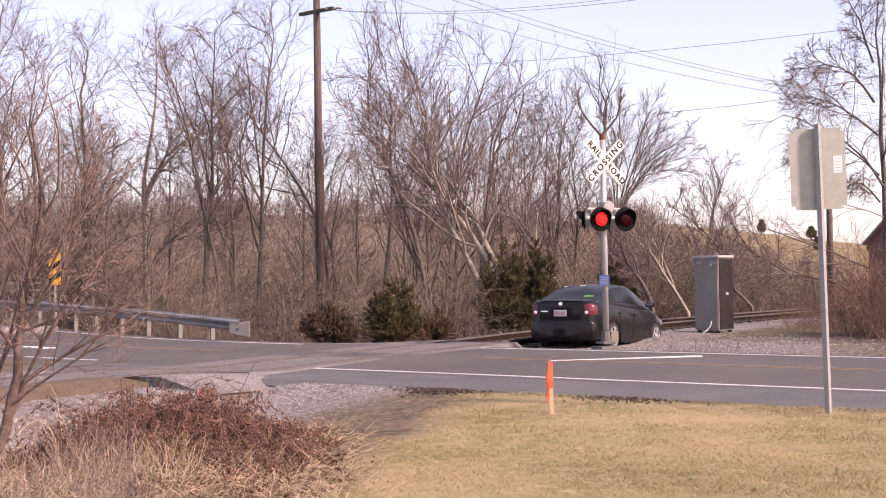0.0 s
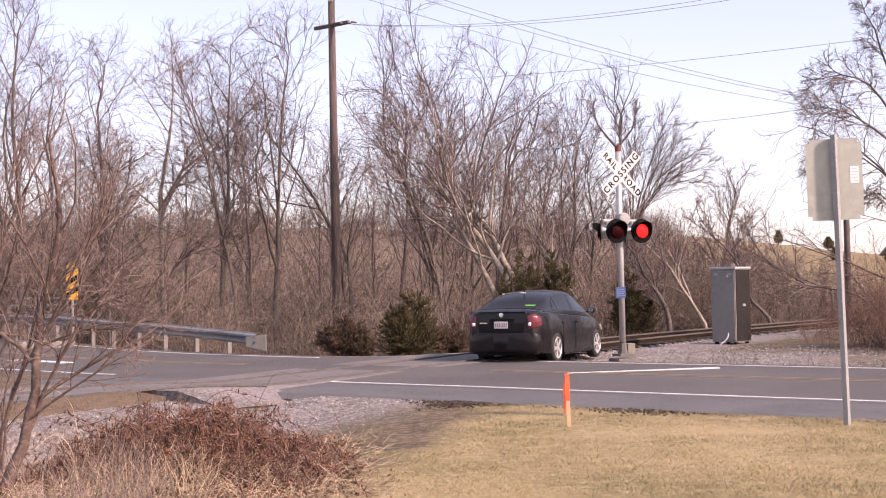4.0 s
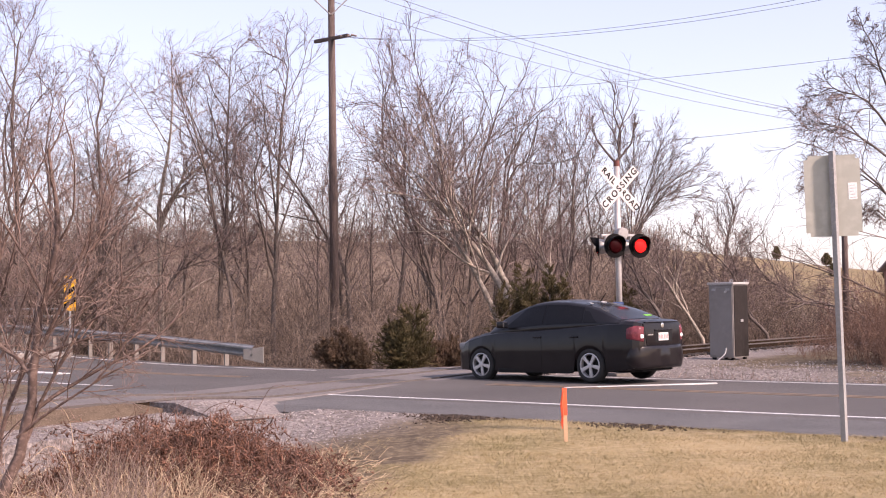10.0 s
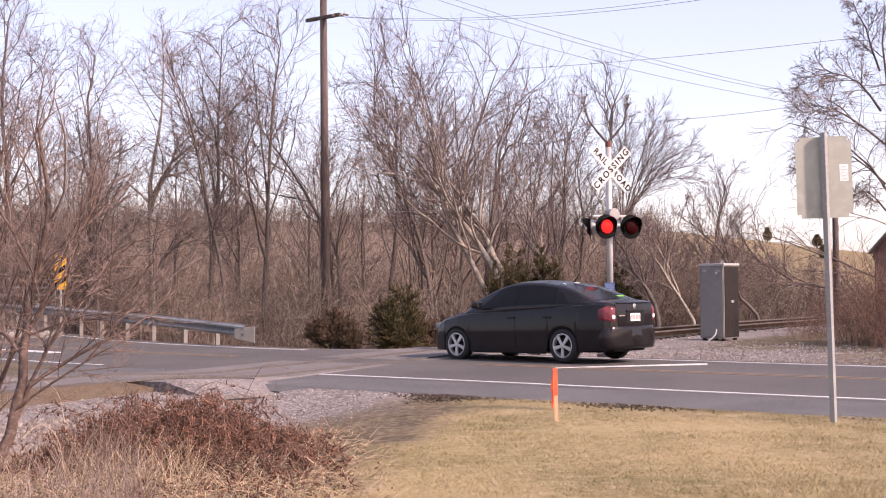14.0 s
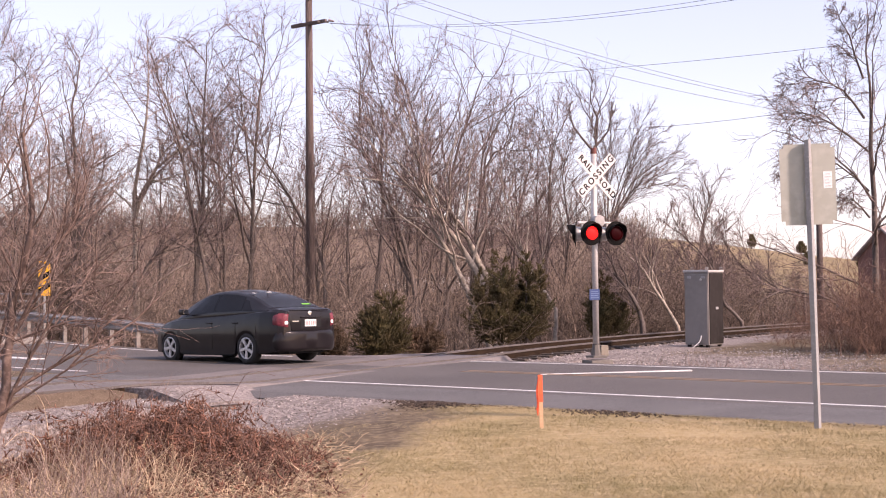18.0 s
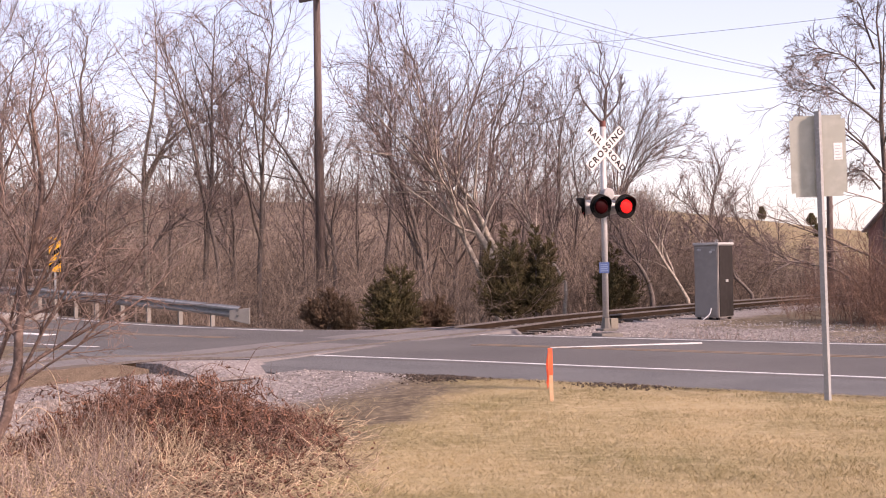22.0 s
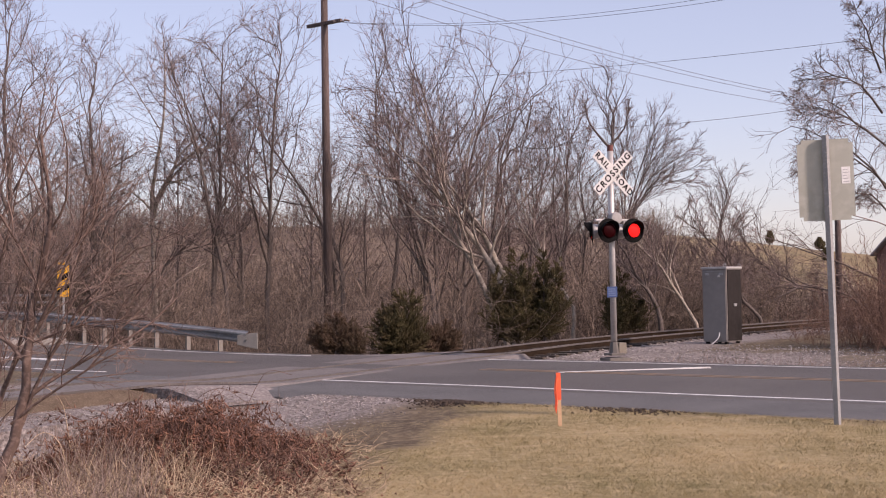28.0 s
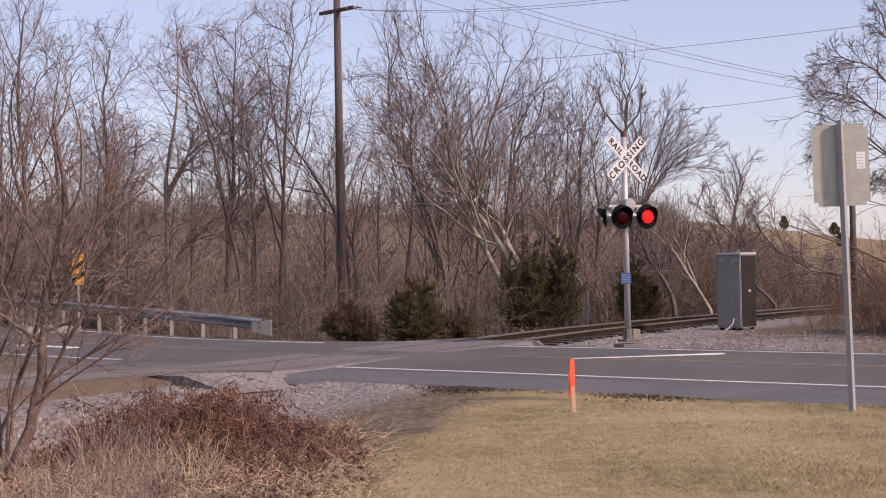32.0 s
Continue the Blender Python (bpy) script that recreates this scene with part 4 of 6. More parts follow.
def build_sapling():
    rng = np.random.default_rng(77)
    wood, twigs = Tubes(), Tubes()
    spec = habit((9, 6, 4), (0.42, 0.45, 0.5), ((0.4, 0.9), (0.45, 1.0), (0.4, 0.9)), bare=0.25, lift=(0.03, 0.03, 0.02), wander=(0.09, 0.1, 0.1), fine=0.32, fork=0.15)
    for pts, r in (([(-3.75, 11, -0.1), (-3.5, 11, 0.6), (-3.4, 11, 1.5), (-3.25, 11, 2.1), (-3.3, 11, 3.0)], 0.055), ([(-3.6, 11, 0.3), (-3.3, 11, 1.0), (-2.95, 10.9, 1.5), (-2.45, 10.8, 2.0)], 0.02),
                   ([(-3.9, 11.2, 0.1), (-3.95, 11.2, 1.2), (-3.75, 11.2, 2.2), (-3.45, 11.2, 2.9)], 0.03), ([(-3.4, 11, 1.2), (-2.9, 11, 1.35), (-2.4, 11, 1.38)], 0.011),
                   ([(-4.0, 11.4, 0.0), (-3.8, 11.4, 0.8), (-3.2, 11.3, 1.7), (-2.9, 11.3, 2.5)], 0.022), ([(-3.6, 11, 0.5), (-3.15, 10.9, 0.8), (-2.7, 10.8, 1.15), (-2.45, 10.8, 1.6)], 0.014), ([(-3.3, 11, 1.7), (-2.9, 11, 2.2), (-2.7, 11, 2.8)], 0.014)):
        p = spline(pts, 0.22)
        crown_on(rng, wood, twigs, p + rng.normal(0, 0.012, p.shape), r, r * 0.25, spec)
    t = thing("sapling", (-0.2, 0, 0), "young reddish-barked bare sapling growing out of the brambles", "tree")
    part("trunk", wood.mesh("trunk", mat("reddish_bark", (0.14, 0.09, 0.073), (0.085, 0.058, 0.049), (0.22, 0.155, 0.13), 0.8, s1=3, s2=25)), None, t)
    part("crown", twigs.mesh("crown", mat("reddish_twig", (0.21, 0.143, 0.122), (0.13, 0.092, 0.08), (0.32, 0.235, 0.2), 0.8, s1=3, s2=25)), None, t)


build_sapling()


def build_shrub():
    rng = np.random.default_rng(78)
    stems, twigs = [], Tubes()
    spec = habit((10, 6, 5), (0.4, 0.45, 0.5), ((0.5, 1.0), (0.45, 1.0), (0.4, 0.9)), bare=0.12, lift=(0.05, 0.04, 0.02), wander=(0.13, 0.13, 0.1), fine=0.3, fork=0.15)
    foot = (-4.75, 12.6, ground_at(-4.75, 12.6))
    for k in range(7):
        a = -0.9 + 0.28 * k
        h = rng.uniform(2.0, 3.1)
        pts = spline([(0.08 * k - 0.3, 0.12 * (k % 3), -0.1), (0.08 * k - 0.3 + 0.3 * a, 0.1 * (k % 3), h * 0.45), (0.08 * k - 0.3 + 0.95 * a, 0.15 * (k % 3), h)], 0.22)
        wood = Tubes()
        crown_on(rng, wood, twigs, pts + np.cumsum(rng.normal(0, 0.018, pts.shape), axis=0), 0.015, 0.004, spec)
        stems.append(wood)
    t = thing("shrub", foot, "many-stemmed bare reddish-brown shrub behind the sapling", "shrub")
    for w in stems:
        part("stem", w.mesh("stem", mat("reddish_bark", (0, 0, 0))), None, t)
    part("crown", twigs.mesh("crown", mat("reddish_twig", (0, 0, 0))), None, t)


build_shrub()


# ---- the crossing signal ----
LIT = bpy.data.materials.new("lit_red_lamp")
LIT.use_nodes = True
nb = LIT.node_tree.nodes["Principled BSDF"]
nb.inputs["Base Color"].default_value = (0.2, 0.002, 0.002, 1)
nb.inputs["Specular IOR Level"].default_value = 0.1
nb.inputs["Emission Color"].default_value = (1.0, 0.02, 0.014, 1)
nb.inputs["Emission Strength"].default_value = 0.9
DARK_LENS = mat("dark_red_lens", (0.022, 0.001, 0.002), (0.015, 0.001, 0.0015), rough=0.35, spec=0.05)


def lettering(text, size, material, parent, name, m, spread=1.0):
    cu = bpy.data.curves.new(name, "FONT")
    cu.body, cu.size, cu.align_x, cu.align_y, cu.extrude, cu.offset = text, size, "CENTER", "CENTER", 0.001, 0.006
    cu.space_character = spread
    ob = new(name, cu)
    me = bpy.data.meshes.new_from_object(ob.evaluated_get(bpy.context.evaluated_depsgraph_get()))
    bpy.data.objects.remove(ob)
    o = part(name, me, material, parent)
    o.matrix_basis = m
    return o


def lathe(profile, seg=24, caps=True):
    """A mesh turned about z from (radius, height) pairs."""
    bm = bmesh.new()
    rings = []
    for r, z in profile:
        rings.append([bm.verts.new((r * math.cos(6.28319 * i / seg), r * math.sin(6.28319 * i / seg), z)) for i in range(seg)])
    for a, b in zip(rings, rings[1:]):
        for i in range(seg):
            bm.faces.new((a[i], a[(i + 1) % seg], b[(i + 1) % seg], b[i]))
    for ring, flip in ((rings[0], True), (rings[-1], False)) if caps else ():
        bm.faces.new(ring[::-1] if flip else ring)
    bmesh.ops.recalc_face_normals(bm, faces=bm.faces)
    return bm


FLASHERS = []


def lamp_head(sig, x, y, z, turn, lit_side=None):
    """One flasher: background disc, housing, hood, and a round lamp plate that turns its glowing or its dark side out. Faces -y."""
    head = part("lamp_head", lathe([(0.268, 0.0), (0.268, 0.012), (0.2, 0.02)], 32), BLACK, sig)
    head.matrix_basis = Matrix.Translation((x, y, z)) @ Matrix.Rotation(turn, 4, "Z") @ Matrix.Rotation(radians(90), 4, "X")
    part("housing", lathe([(0.12, -0.17), (0.15, -0.14), (0.165, -0.03), (0.165, -0.004)], 24), SILVER, head, "grey metal housing", True)
    bm = bmesh.new()
    n = 22
    rows = []
    for i in range(n + 1):
        a = radians(-35 + 250 * i / n)
        depth = 0.2 * (0.35 + 0.65 * max(0, math.sin(a)) ** 0.6)
        rows.append([bm.verts.new((r * math.cos(a), r * math.sin(a), d)) for r, d in ((0.205, 0.0), (0.215, depth), (0.21, depth), (0.199, 0.0))])
    for p, q in zip(rows, rows[1:]):
        for j in range(4):
            bm.faces.new((p[j], q[j], q[(j + 1) % 4], p[(j + 1) % 4]))
    part("hood", bm, BLACK, head)
    part("rim", lathe([(0.2, 0.015), (0.2, 0.03), (0.172, 0.03), (0.172, 0.015)], 32), BLACK, head)
    plate = part("lamp_plate", lathe([(0.168, -0.006), (0.168, 0.006)], 32), DARK_LENS, head)
    plate.matrix_basis = Matrix.Translation((0, 0, 0.04))
    prof = [(0.166, 0.006), (0.14, 0.018), (0.09, 0.03), (0.03, 0.036), (0.004, 0.0365)]
    lens = lathe([(0.15, 0.004)] + [(0.145, 0.007), (0.12, 0.016), (0.08, 0.026), (0.03, 0.031), (0.003, 0.0315)], 28)
    part("lamp_lens", lens, LIT, plate, "glowing red lens", True)
    back = lathe(prof, 28)
    bmesh.ops.transform(back, matrix=Matrix.Rotation(math.pi, 4, "Y"), verts=back.verts)
    part("dark_lens", back, DARK_LENS, plate, "unlit dark red lens", True)
    if lit_side:
        FLASHERS.append((plate, lit_side))
    else:
        plate.matrix_basis = plate.matrix_basis @ Matrix.Rotation(math.pi, 4, "Y")
    return head


def build_signal():
    sig = thing("crossing_signal", (3.63, 28.03, 0.0), "silver railroad crossing signal mast with crossbuck and red flashers", "crossing signal", turn=radians(24))
    box_part("foundation", (-0.24, 0.3, -0.22, 0.22, -0.3, 0.0), mat("stained_concrete", (0.16, 0.145, 0.13), (0.11, 0.1, 0.09), rough=0.9), sig, 0.02)
    bm = bmesh.new()
    box(bm, -0.17, 0.17, -0.17, 0.17, 0.05, 0.1, 0.01)
    cyl(bm, (0, 0, 0.1), (0, 0, 0.34), 0.12, 0.08, 8)
    part("base_casting", bm, mat("dull_cast_iron", (0.12, 0.11, 0.1), rough=0.7), sig)
    box_part("base_box", (0.07, 0.26, -0.1, 0.1, 0.08, 0.32), mat("tan_metal", (0.2, 0.175, 0.14), (0.15, 0.13, 0.105), rough=0.8), sig, 0.015)
    bm = bmesh.new()
    cyl(bm, (0, 0, 0.35), (0, 0, 4.62), 0.068, 0.064, 20)
    part("pole", bm, SILVER, sig, smooth=True)
    bm = bmesh.new()
    cyl(bm, (0, 0, 4.55), (0, 0, 4.68), 0.07, 0.062, 14)
    part("pole_cap", bm, mat("red_cap", (0.17, 0.055, 0.045), (0.11, 0.045, 0.04), rough=0.7), sig, "rusty red cap")
    for words, ang, off, y in ((("CROSSING",), 45, (0.0,), -0.115), (("RAIL", "ROAD"), -45, (-0.375, 0.375), -0.1)):
        bm = bmesh.new()
        box(bm, -0.61, 0.61, -0.004, 0.004, -0.115, 0.115, 0.003)
        bl = part("crossbuck_blade", bm, WHITE, sig, "white blade lettered in black")
        bl.matrix_basis = Matrix.Translation((0.0, y, 4.06)) @ Matrix.Rotation(radians(-ang), 4, "Y")
        for w, o in zip(words, off):
            lettering(w, 0.2 if w == "CROSSING" else 0.185, BLACK, bl, "lettering", Matrix.Translation((o, -0.0055, -0.0)) @ Matrix.Rotation(radians(90), 4, "X"), 1.32 if w == "CROSSING" else 1.18)
    box_part("crossbuck_bracket", (-0.09, 0.09, -0.095, 0.0, 4.0, 4.12), GALV, sig)
    bm = bmesh.new()
    cyl(bm, (-0.42, 0.0, 3.02), (0.42, 0.0, 3.02), 0.03, seg=10)
    part("crossarm", bm, SILVER, sig)
    jb = part("junction_box", lathe([(0.12, -0.1), (0.14, -0.08), (0.14, 0.08), (0.125, 0.1), (0.05, 0.11)], 20), mat("grey_casting", (0.3, 0.29, 0.28), rough=0.65), sig, "round grey junction box")
    jb.matrix_basis = Matrix.Translation((0.02, -0.1, 3.05)) @ Matrix.Rotation(radians(90), 4, "X")
    for x, side in ((-0.315, "left"), (0.315, "right")):
        lamp_head(sig, x + 0.06, -0.28, 2.78, 0.0, side)
        lamp_head(sig, x - 0.06, 0.18, 2.78, radians(-122))
        bm = bmesh.new()
        cyl(bm, (x, 0, 3.02), (x, 0, 2.78), 0.028, seg=8)
        cyl(bm, (x, -0.05, 2.82), (x, 0.06, 2.82), 0.03, seg=8)
        part("lamp_bracket", bm, SILVER, sig)
    plate = box_part("emergency_plate", (-0.2, 0.06, -0.085, -0.079, 1.32, 1.56), mat("blue_sign", (0.025, 0.05, 0.13), (0.03, 0.06, 0.15), rough=0.5), sig, 0.002, "small blue plate with white bars")
    for k in range(4):
        box_part("text_bar", (-0.17, 0.03 - 0.02 * (k % 2), -0.089, -0.086, 1.36 + 0.045 * k, 1.38 + 0.045 * k), mat("plate_text", (0.11, 0.16, 0.28)), plate, 0)
    return sig


build_signal()


def build_sign():
    s = thing("road_sign", (4.31, 14.22, 0.0), "back of a rectangular aluminium road sign on a galvanised square post", "road sign")
    lean = Matrix.Rotation(radians(-1.0), 4, "Y")
    bm = bmesh.new()
    box(bm, -0.03, 0.03, -0.03, 0.03, -0.3, 3.24, 0.006)
    p = part("post", bm, mat("dull_post_steel", (0.3, 0.3, 0.3), (0.24, 0.24, 0.24), rough=0.6, metal=0.3), s)
    p.matrix_basis = lean @ Matrix.Rotation(radians(45), 4, "Z")
    bm = bmesh.new()
    vs = box(bm, -0.305, 0.305, -0.0016, 0.0016, -0.457, 0.457)
    es = [e for e in bm.edges if abs((e.verts[0].co - e.verts[1].co).normalized().y) > 0.9]
    bmesh.ops.bevel(bm, geom=es, offset=0.045, segments=6, affect="EDGES")
    panel = part("sign_panel", bm, ALU, s, "bare aluminium back of the panel")
    panel.matrix_basis = lean @ Matrix.Translation((0.005, 0.05, 2.74)) @ Matrix.Rotation(radians(-8), 4, "Z")
    st = box_part("sticker", (0.17, 0.265, -0.0045, -0.0025, -0.05, 0.14), mat("white_sticker", (0.8, 0.8, 0.79), rough=0.5), panel, 0, "white inspection sticker")
    for k in range(5):
        box_part("text_bar", (0.185, 0.25 - 0.01 * (k % 3), -0.0062, -0.005, -0.03 + 0.034 * k, -0.022 + 0.034 * k), mat("faded_ink", (0.45, 0.45, 0.47)), st, 0)
    for z in (-0.3, 0.3):
        bm = bmesh.new()
        cyl(bm, (0, -0.1, z), (0, 0.012, z), 0.008, seg=8)
        part("bolt", bm, GALV, panel)
    # surveyor's stake
    k = thing("survey_stake", (1.25, 14.57, 0.0), "wooden survey stake with orange paint and flagging ribbon on the lawn", "stake")
    bm = bmesh.new()
    box(bm, -0.022, 0.022, -0.012, 0.012, -0.15, 0.34, 0.003)
    part("stake", bm, mat("raw_pine", (0.55, 0.36, 0.22), (0.48, 0.3, 0.18), rough=0.8), k).matrix_basis = Matrix.Rotation(radians(-1), 4, "Y")
    bm = bmesh.new()
    box(bm, -0.026, 0.026, -0.014, 0.014, 0.3, 0.61, 0.003)
    OR = mat("fluorescent_orange", (0.85, 0.14, 0.06), (0.8, 0.1, 0.05), rough=0.6)
    part("painted_top", bm, OR, k, "fluorescent orange top").matrix_basis = Matrix.Rotation(radians(-1), 4, "Y")
    tb = Tubes()
    for a in range(3):
        q = [(-0.028 - 0.004 * a, -0.017, 0.56), (-0.036 - 0.01 * a, -0.022, 0.42), (-0.03 - 0.008 * a, -0.02, 0.28), (-0.045 - 0.006 * a, -0.02, 0.15 + 0.03 * a)]
        p = spline(q, 0.04)
        tb.add(p, np.full(len(p), 0.007), 3)
    part("ribbon", tb.mesh("ribbon", OR), None, k)


build_sign()


def build_cabinet():
    a = radians(-43)
    c = thing("signal_cabinet", (7.27, 33.25, 0.0), "weathered grey metal railway signal cabinet on short legs", "cabinet", turn=a)
    GREY = mat("cabinet_grey", (0.22, 0.203, 0.19), (0.19, 0.175, 0.163), (0.235, 0.217, 0.204), 0.6, 0.1, s1=1.2, s2=5)
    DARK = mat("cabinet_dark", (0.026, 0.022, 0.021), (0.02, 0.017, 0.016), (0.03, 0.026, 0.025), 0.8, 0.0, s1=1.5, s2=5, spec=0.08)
    # local: x runs to the left face's end (negative), y into the depth; corner at the origin
    box_part("body", (-0.72, 0, 0, 0.74, 0.05, 1.96), GREY, c, 0.012)
    box_part("roof", (-0.75, 0.03, -0.03, 0.77, 1.962, 2.02), SILVER, c, 0.012, "pale overhanging lid")
    d = box_part("door", (-0.7, -0.02, -0.022, -0.003, 0.1, 1.9), GREY, c, 0.006)
    # the face at x = 0 is coloured far darker than the grey faces
    box_part("side_panel", (0.003, 0.02, 0.03, 0.71, 0.08, 1.94), DARK, c, 0.006, "side panel in a far darker colour than the body")
    box_part("latch", (0.022, 0.05, 0.3, 0.42, 0.98, 1.05), GALV, c, 0.005)
    for x, z in ((-0.62, 1.8), (-0.2, 1.8)):
        box_part("hinge", (x, x + 0.12, -0.034, -0.024, z, z + 0.06), GALV, d, 0.004)
    bm = bmesh.new()
    cyl(bm, (-0.2, -0.06, 1.77), (-0.2, -0.02, 1.77), 0.03, seg=10)
    part("lock", bm, SILVER, d)
    for x, y in ((-0.5, 0.03), (-0.05, 0.03), (-0.5, 0.75), (-0.05, 0.75)):
        p = spline([(x - 0.03, y, 2.02), (x - 0.035, y, 2.07), (x, y, 2.1), (x + 0.035, y, 2.07), (x + 0.03, y, 2.02)], 0.02)
        tb = Tubes()
        tb.add(p, np.full(len(p), 0.009), 5)
        part("lifting_lug", tb.mesh("lifting_lug", GALV), None, c)
    for x, y in ((-0.64, 0.08), (-0.08, 0.08), (-0.64, 0.66), (-0.08, 0.66)):
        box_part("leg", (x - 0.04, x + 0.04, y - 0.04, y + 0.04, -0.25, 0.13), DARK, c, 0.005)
    tb = Tubes()
    p = spline([(-0.2, -0.06, 0.3), (-0.22, -0.1, 0.15), (-0.34, -0.22, 0.0), (-0.42, -0.3, -0.1)], 0.05)
    tb.add(p, np.full(len(p), 0.016), 6)
    part("cable", tb.mesh("cable", WHITE), None, c, "white conduit to the ground")


build_cabinet()


def build_guardrail():
    g = thing("guardrail", (0, 0, 0), "galvanised W-beam guardrail with flared end beside the road", "guardrail")
    line = spline([(-5.08, 32.25), (-6.6, 34.1), (-8.5, 36.3), (-10.7, 38.9), (-13.1, 42.0), (-16.2, 46.4), (-20.8, 53)], 0.5)
    d = np.gradient(line, axis=0)
    d /= np.linalg.norm(d, axis=1)[:, None]
    nrm = np.stack([d[:, 1], -d[:, 0]], -1) * -1     # towards the road
    prof = [(0.0, 0.42), (0.02, 0.45), (0.085, 0.48), (0.085, 0.52), (0.02, 0.555), (0.0, 0.575), (0.02, 0.6), (0.085, 0.63), (0.085, 0.67), (0.02, 0.7), (0.0, 0.73)]
    rise = np.interp(line[:, 1], [32, 36, 42, 53], [-0.1, 0.1, 0.3, 0.36])
    verts, faces = [], []
    for p, n, r in zip(line, nrm, rise):
        for t in (0.0, -0.006):
            verts += [(p[0] + n[0] * (o + t), p[1] + n[1] * (o + t), z + r - 0.06) for o, z in prof]
    k = len(prof)
    for i in range(len(line) - 1):
        for s in (0, k):
            for j in range(k - 1):
                a = i * 2 * k + s + j
                f = (a, a + 1, a + 1 + 2 * k, a + 2 * k)
                faces.append(f if s else f[::-1])
    part("beam", mesh_from("beam", verts, faces, mat("beam_steel", (0.25, 0.245, 0.24), (0.19, 0.186, 0.182), (0.31, 0.305, 0.3), 0.5, 0.35, s1=1.2, s2=9)), None, g)
    bm = bmesh.new()
    e = line[0]
    box(bm, -0.3, 0.24, -0.03, 0.03, 0.12, 0.54, 0.02)
    for v in bm.verts:
        if v.co.x < 0:
            v.co.z = 0.36 + (v.co.z - 0.33) * 0.6
    end = part("end_terminal", bm, mat("worn_galvanised", (0.21, 0.2, 0.185), (0.16, 0.153, 0.142), rough=0.6, metal=0.3), g, "flared end plate")
    end.matrix_basis = Matrix.Translation((e[0], e[1], 0)) @ Matrix.Rotation(radians(-8), 4, "Z")
    step, acc = 0.98, 0.0
    post = bmesh.new()
    box(post, -0.038, 0.038, -0.06, 0.06, -0.5, 0.64, 0.006)
    box(post, -0.045, 0.045, -0.16, -0.07, 0.38, 0.62, 0.004)
    pm = bpy.data.meshes.new("post")
    post.to_mesh(pm)
    post.free()
    pm.materials.append(mat("weathered_post", (0.2, 0.182, 0.163), (0.15, 0.136, 0.122), rough=0.85))
    last = line[0]
    acc = -0.3
    for p, n, r in zip(line[1:], nrm[1:], rise[1:]):
        acc += np.hypot(*(p - last))
        last = p
        if acc >= 1.3:
            acc = 0
            o = part("post", pm, None, g)
            q = p - n * 0.17
            o.matrix_basis = Matrix.Translation((q[0], q[1], r - 0.04)) @ Matrix.Rotation(math.atan2(n[1], n[0]) + math.pi / 2 + math.pi, 4, "Z")
    # object marker panel with slanting stripes
    h = thing("hazard_marker", (-13.05, 43.1, 0.05), "yellow and black striped hazard marker panel behind the guardrail", "road sign")
    bm = bmesh.new()
    box(bm, -0.03, 0.03, -0.02, 0.02, -0.6, 1.6, 0.004)
    part("post", bm, GALV, h)
    pn = box_part("panel", (-0.2, 0.2, -0.03, -0.022, 1.45, 2.62), mat("marker_yellow", (0.75, 0.38, 0.03), (0.68, 0.33, 0.03), rough=0.5), h, 0.002, "yellow panel with black stripes")
    for k in range(3):
        bm = bmesh.new()
        z0 = 1.52 + 0.4 * k
        pts = [(-0.198, z0 - 0.07 + 0.05), (0.198, z0 + 0.23), (0.198, z0 + 0.4), (-0.198, z0 + 0.1 + 0.05)]
        pts = [(x, min(max(z, 1.46), 2.61)) for x, z in pts]
        lo = [bm.verts.new((x, -0.031, z)) for x, z in pts]
        hi = [bm.verts.new((x, -0.0345, z)) for x, z in pts]
        bm.faces.new(hi)
        for i in range(4):
            bm.faces.new((lo[i], lo[(i + 1) % 4], hi[(i + 1) % 4], hi[i]))
        bmesh.ops.recalc_face_normals(bm, faces=bm.faces)
        part("stripe", bm, BLACK, pn)
    cb = box_part("concrete_parapet", (-0.9, 0.9, -0.2, 0.2, -0.3, 0.22), CONCRETE, None, 0.03)
    cb.matrix_world = Matrix.Translation((-12.9, 39.6, 0.0)) @ Matrix.Rotation(radians(20), 4, "Z")
    tagged(cb, "low concrete bridge kerb by the guardrail", "kerb")


build_guardrail()


def build_bridge_rail():
    g = thing("bridge_railing", (-17.6, 49.6, ground_at(-17.6, 49.6)), "grey steel bridge railing past the guardrail", "railing")
    b = -ground_at(-17.6, 49.6)
    for z in (1.3, 1.58):
        bm = bmesh.new()
        cyl(bm, (0, 0, z + b), (2.5, -0.2, z + b - 0.03), 0.045, seg=8)
        part("rail", bm, GALV, g)
    for x in (0.1, 1.25, 2.4):
        box_part("post", (x - 0.05, x + 0.05, -0.1 - 0.08 * x, -0.08 * x, -0.4, 1.62 + b), GALV, g, 0.006)
    box_part("parapet", (-0.1, 2.6, -0.02, 0.25, -0.4, 0.95 + b), CONCRETE, g, 0.02)


build_bridge_rail()


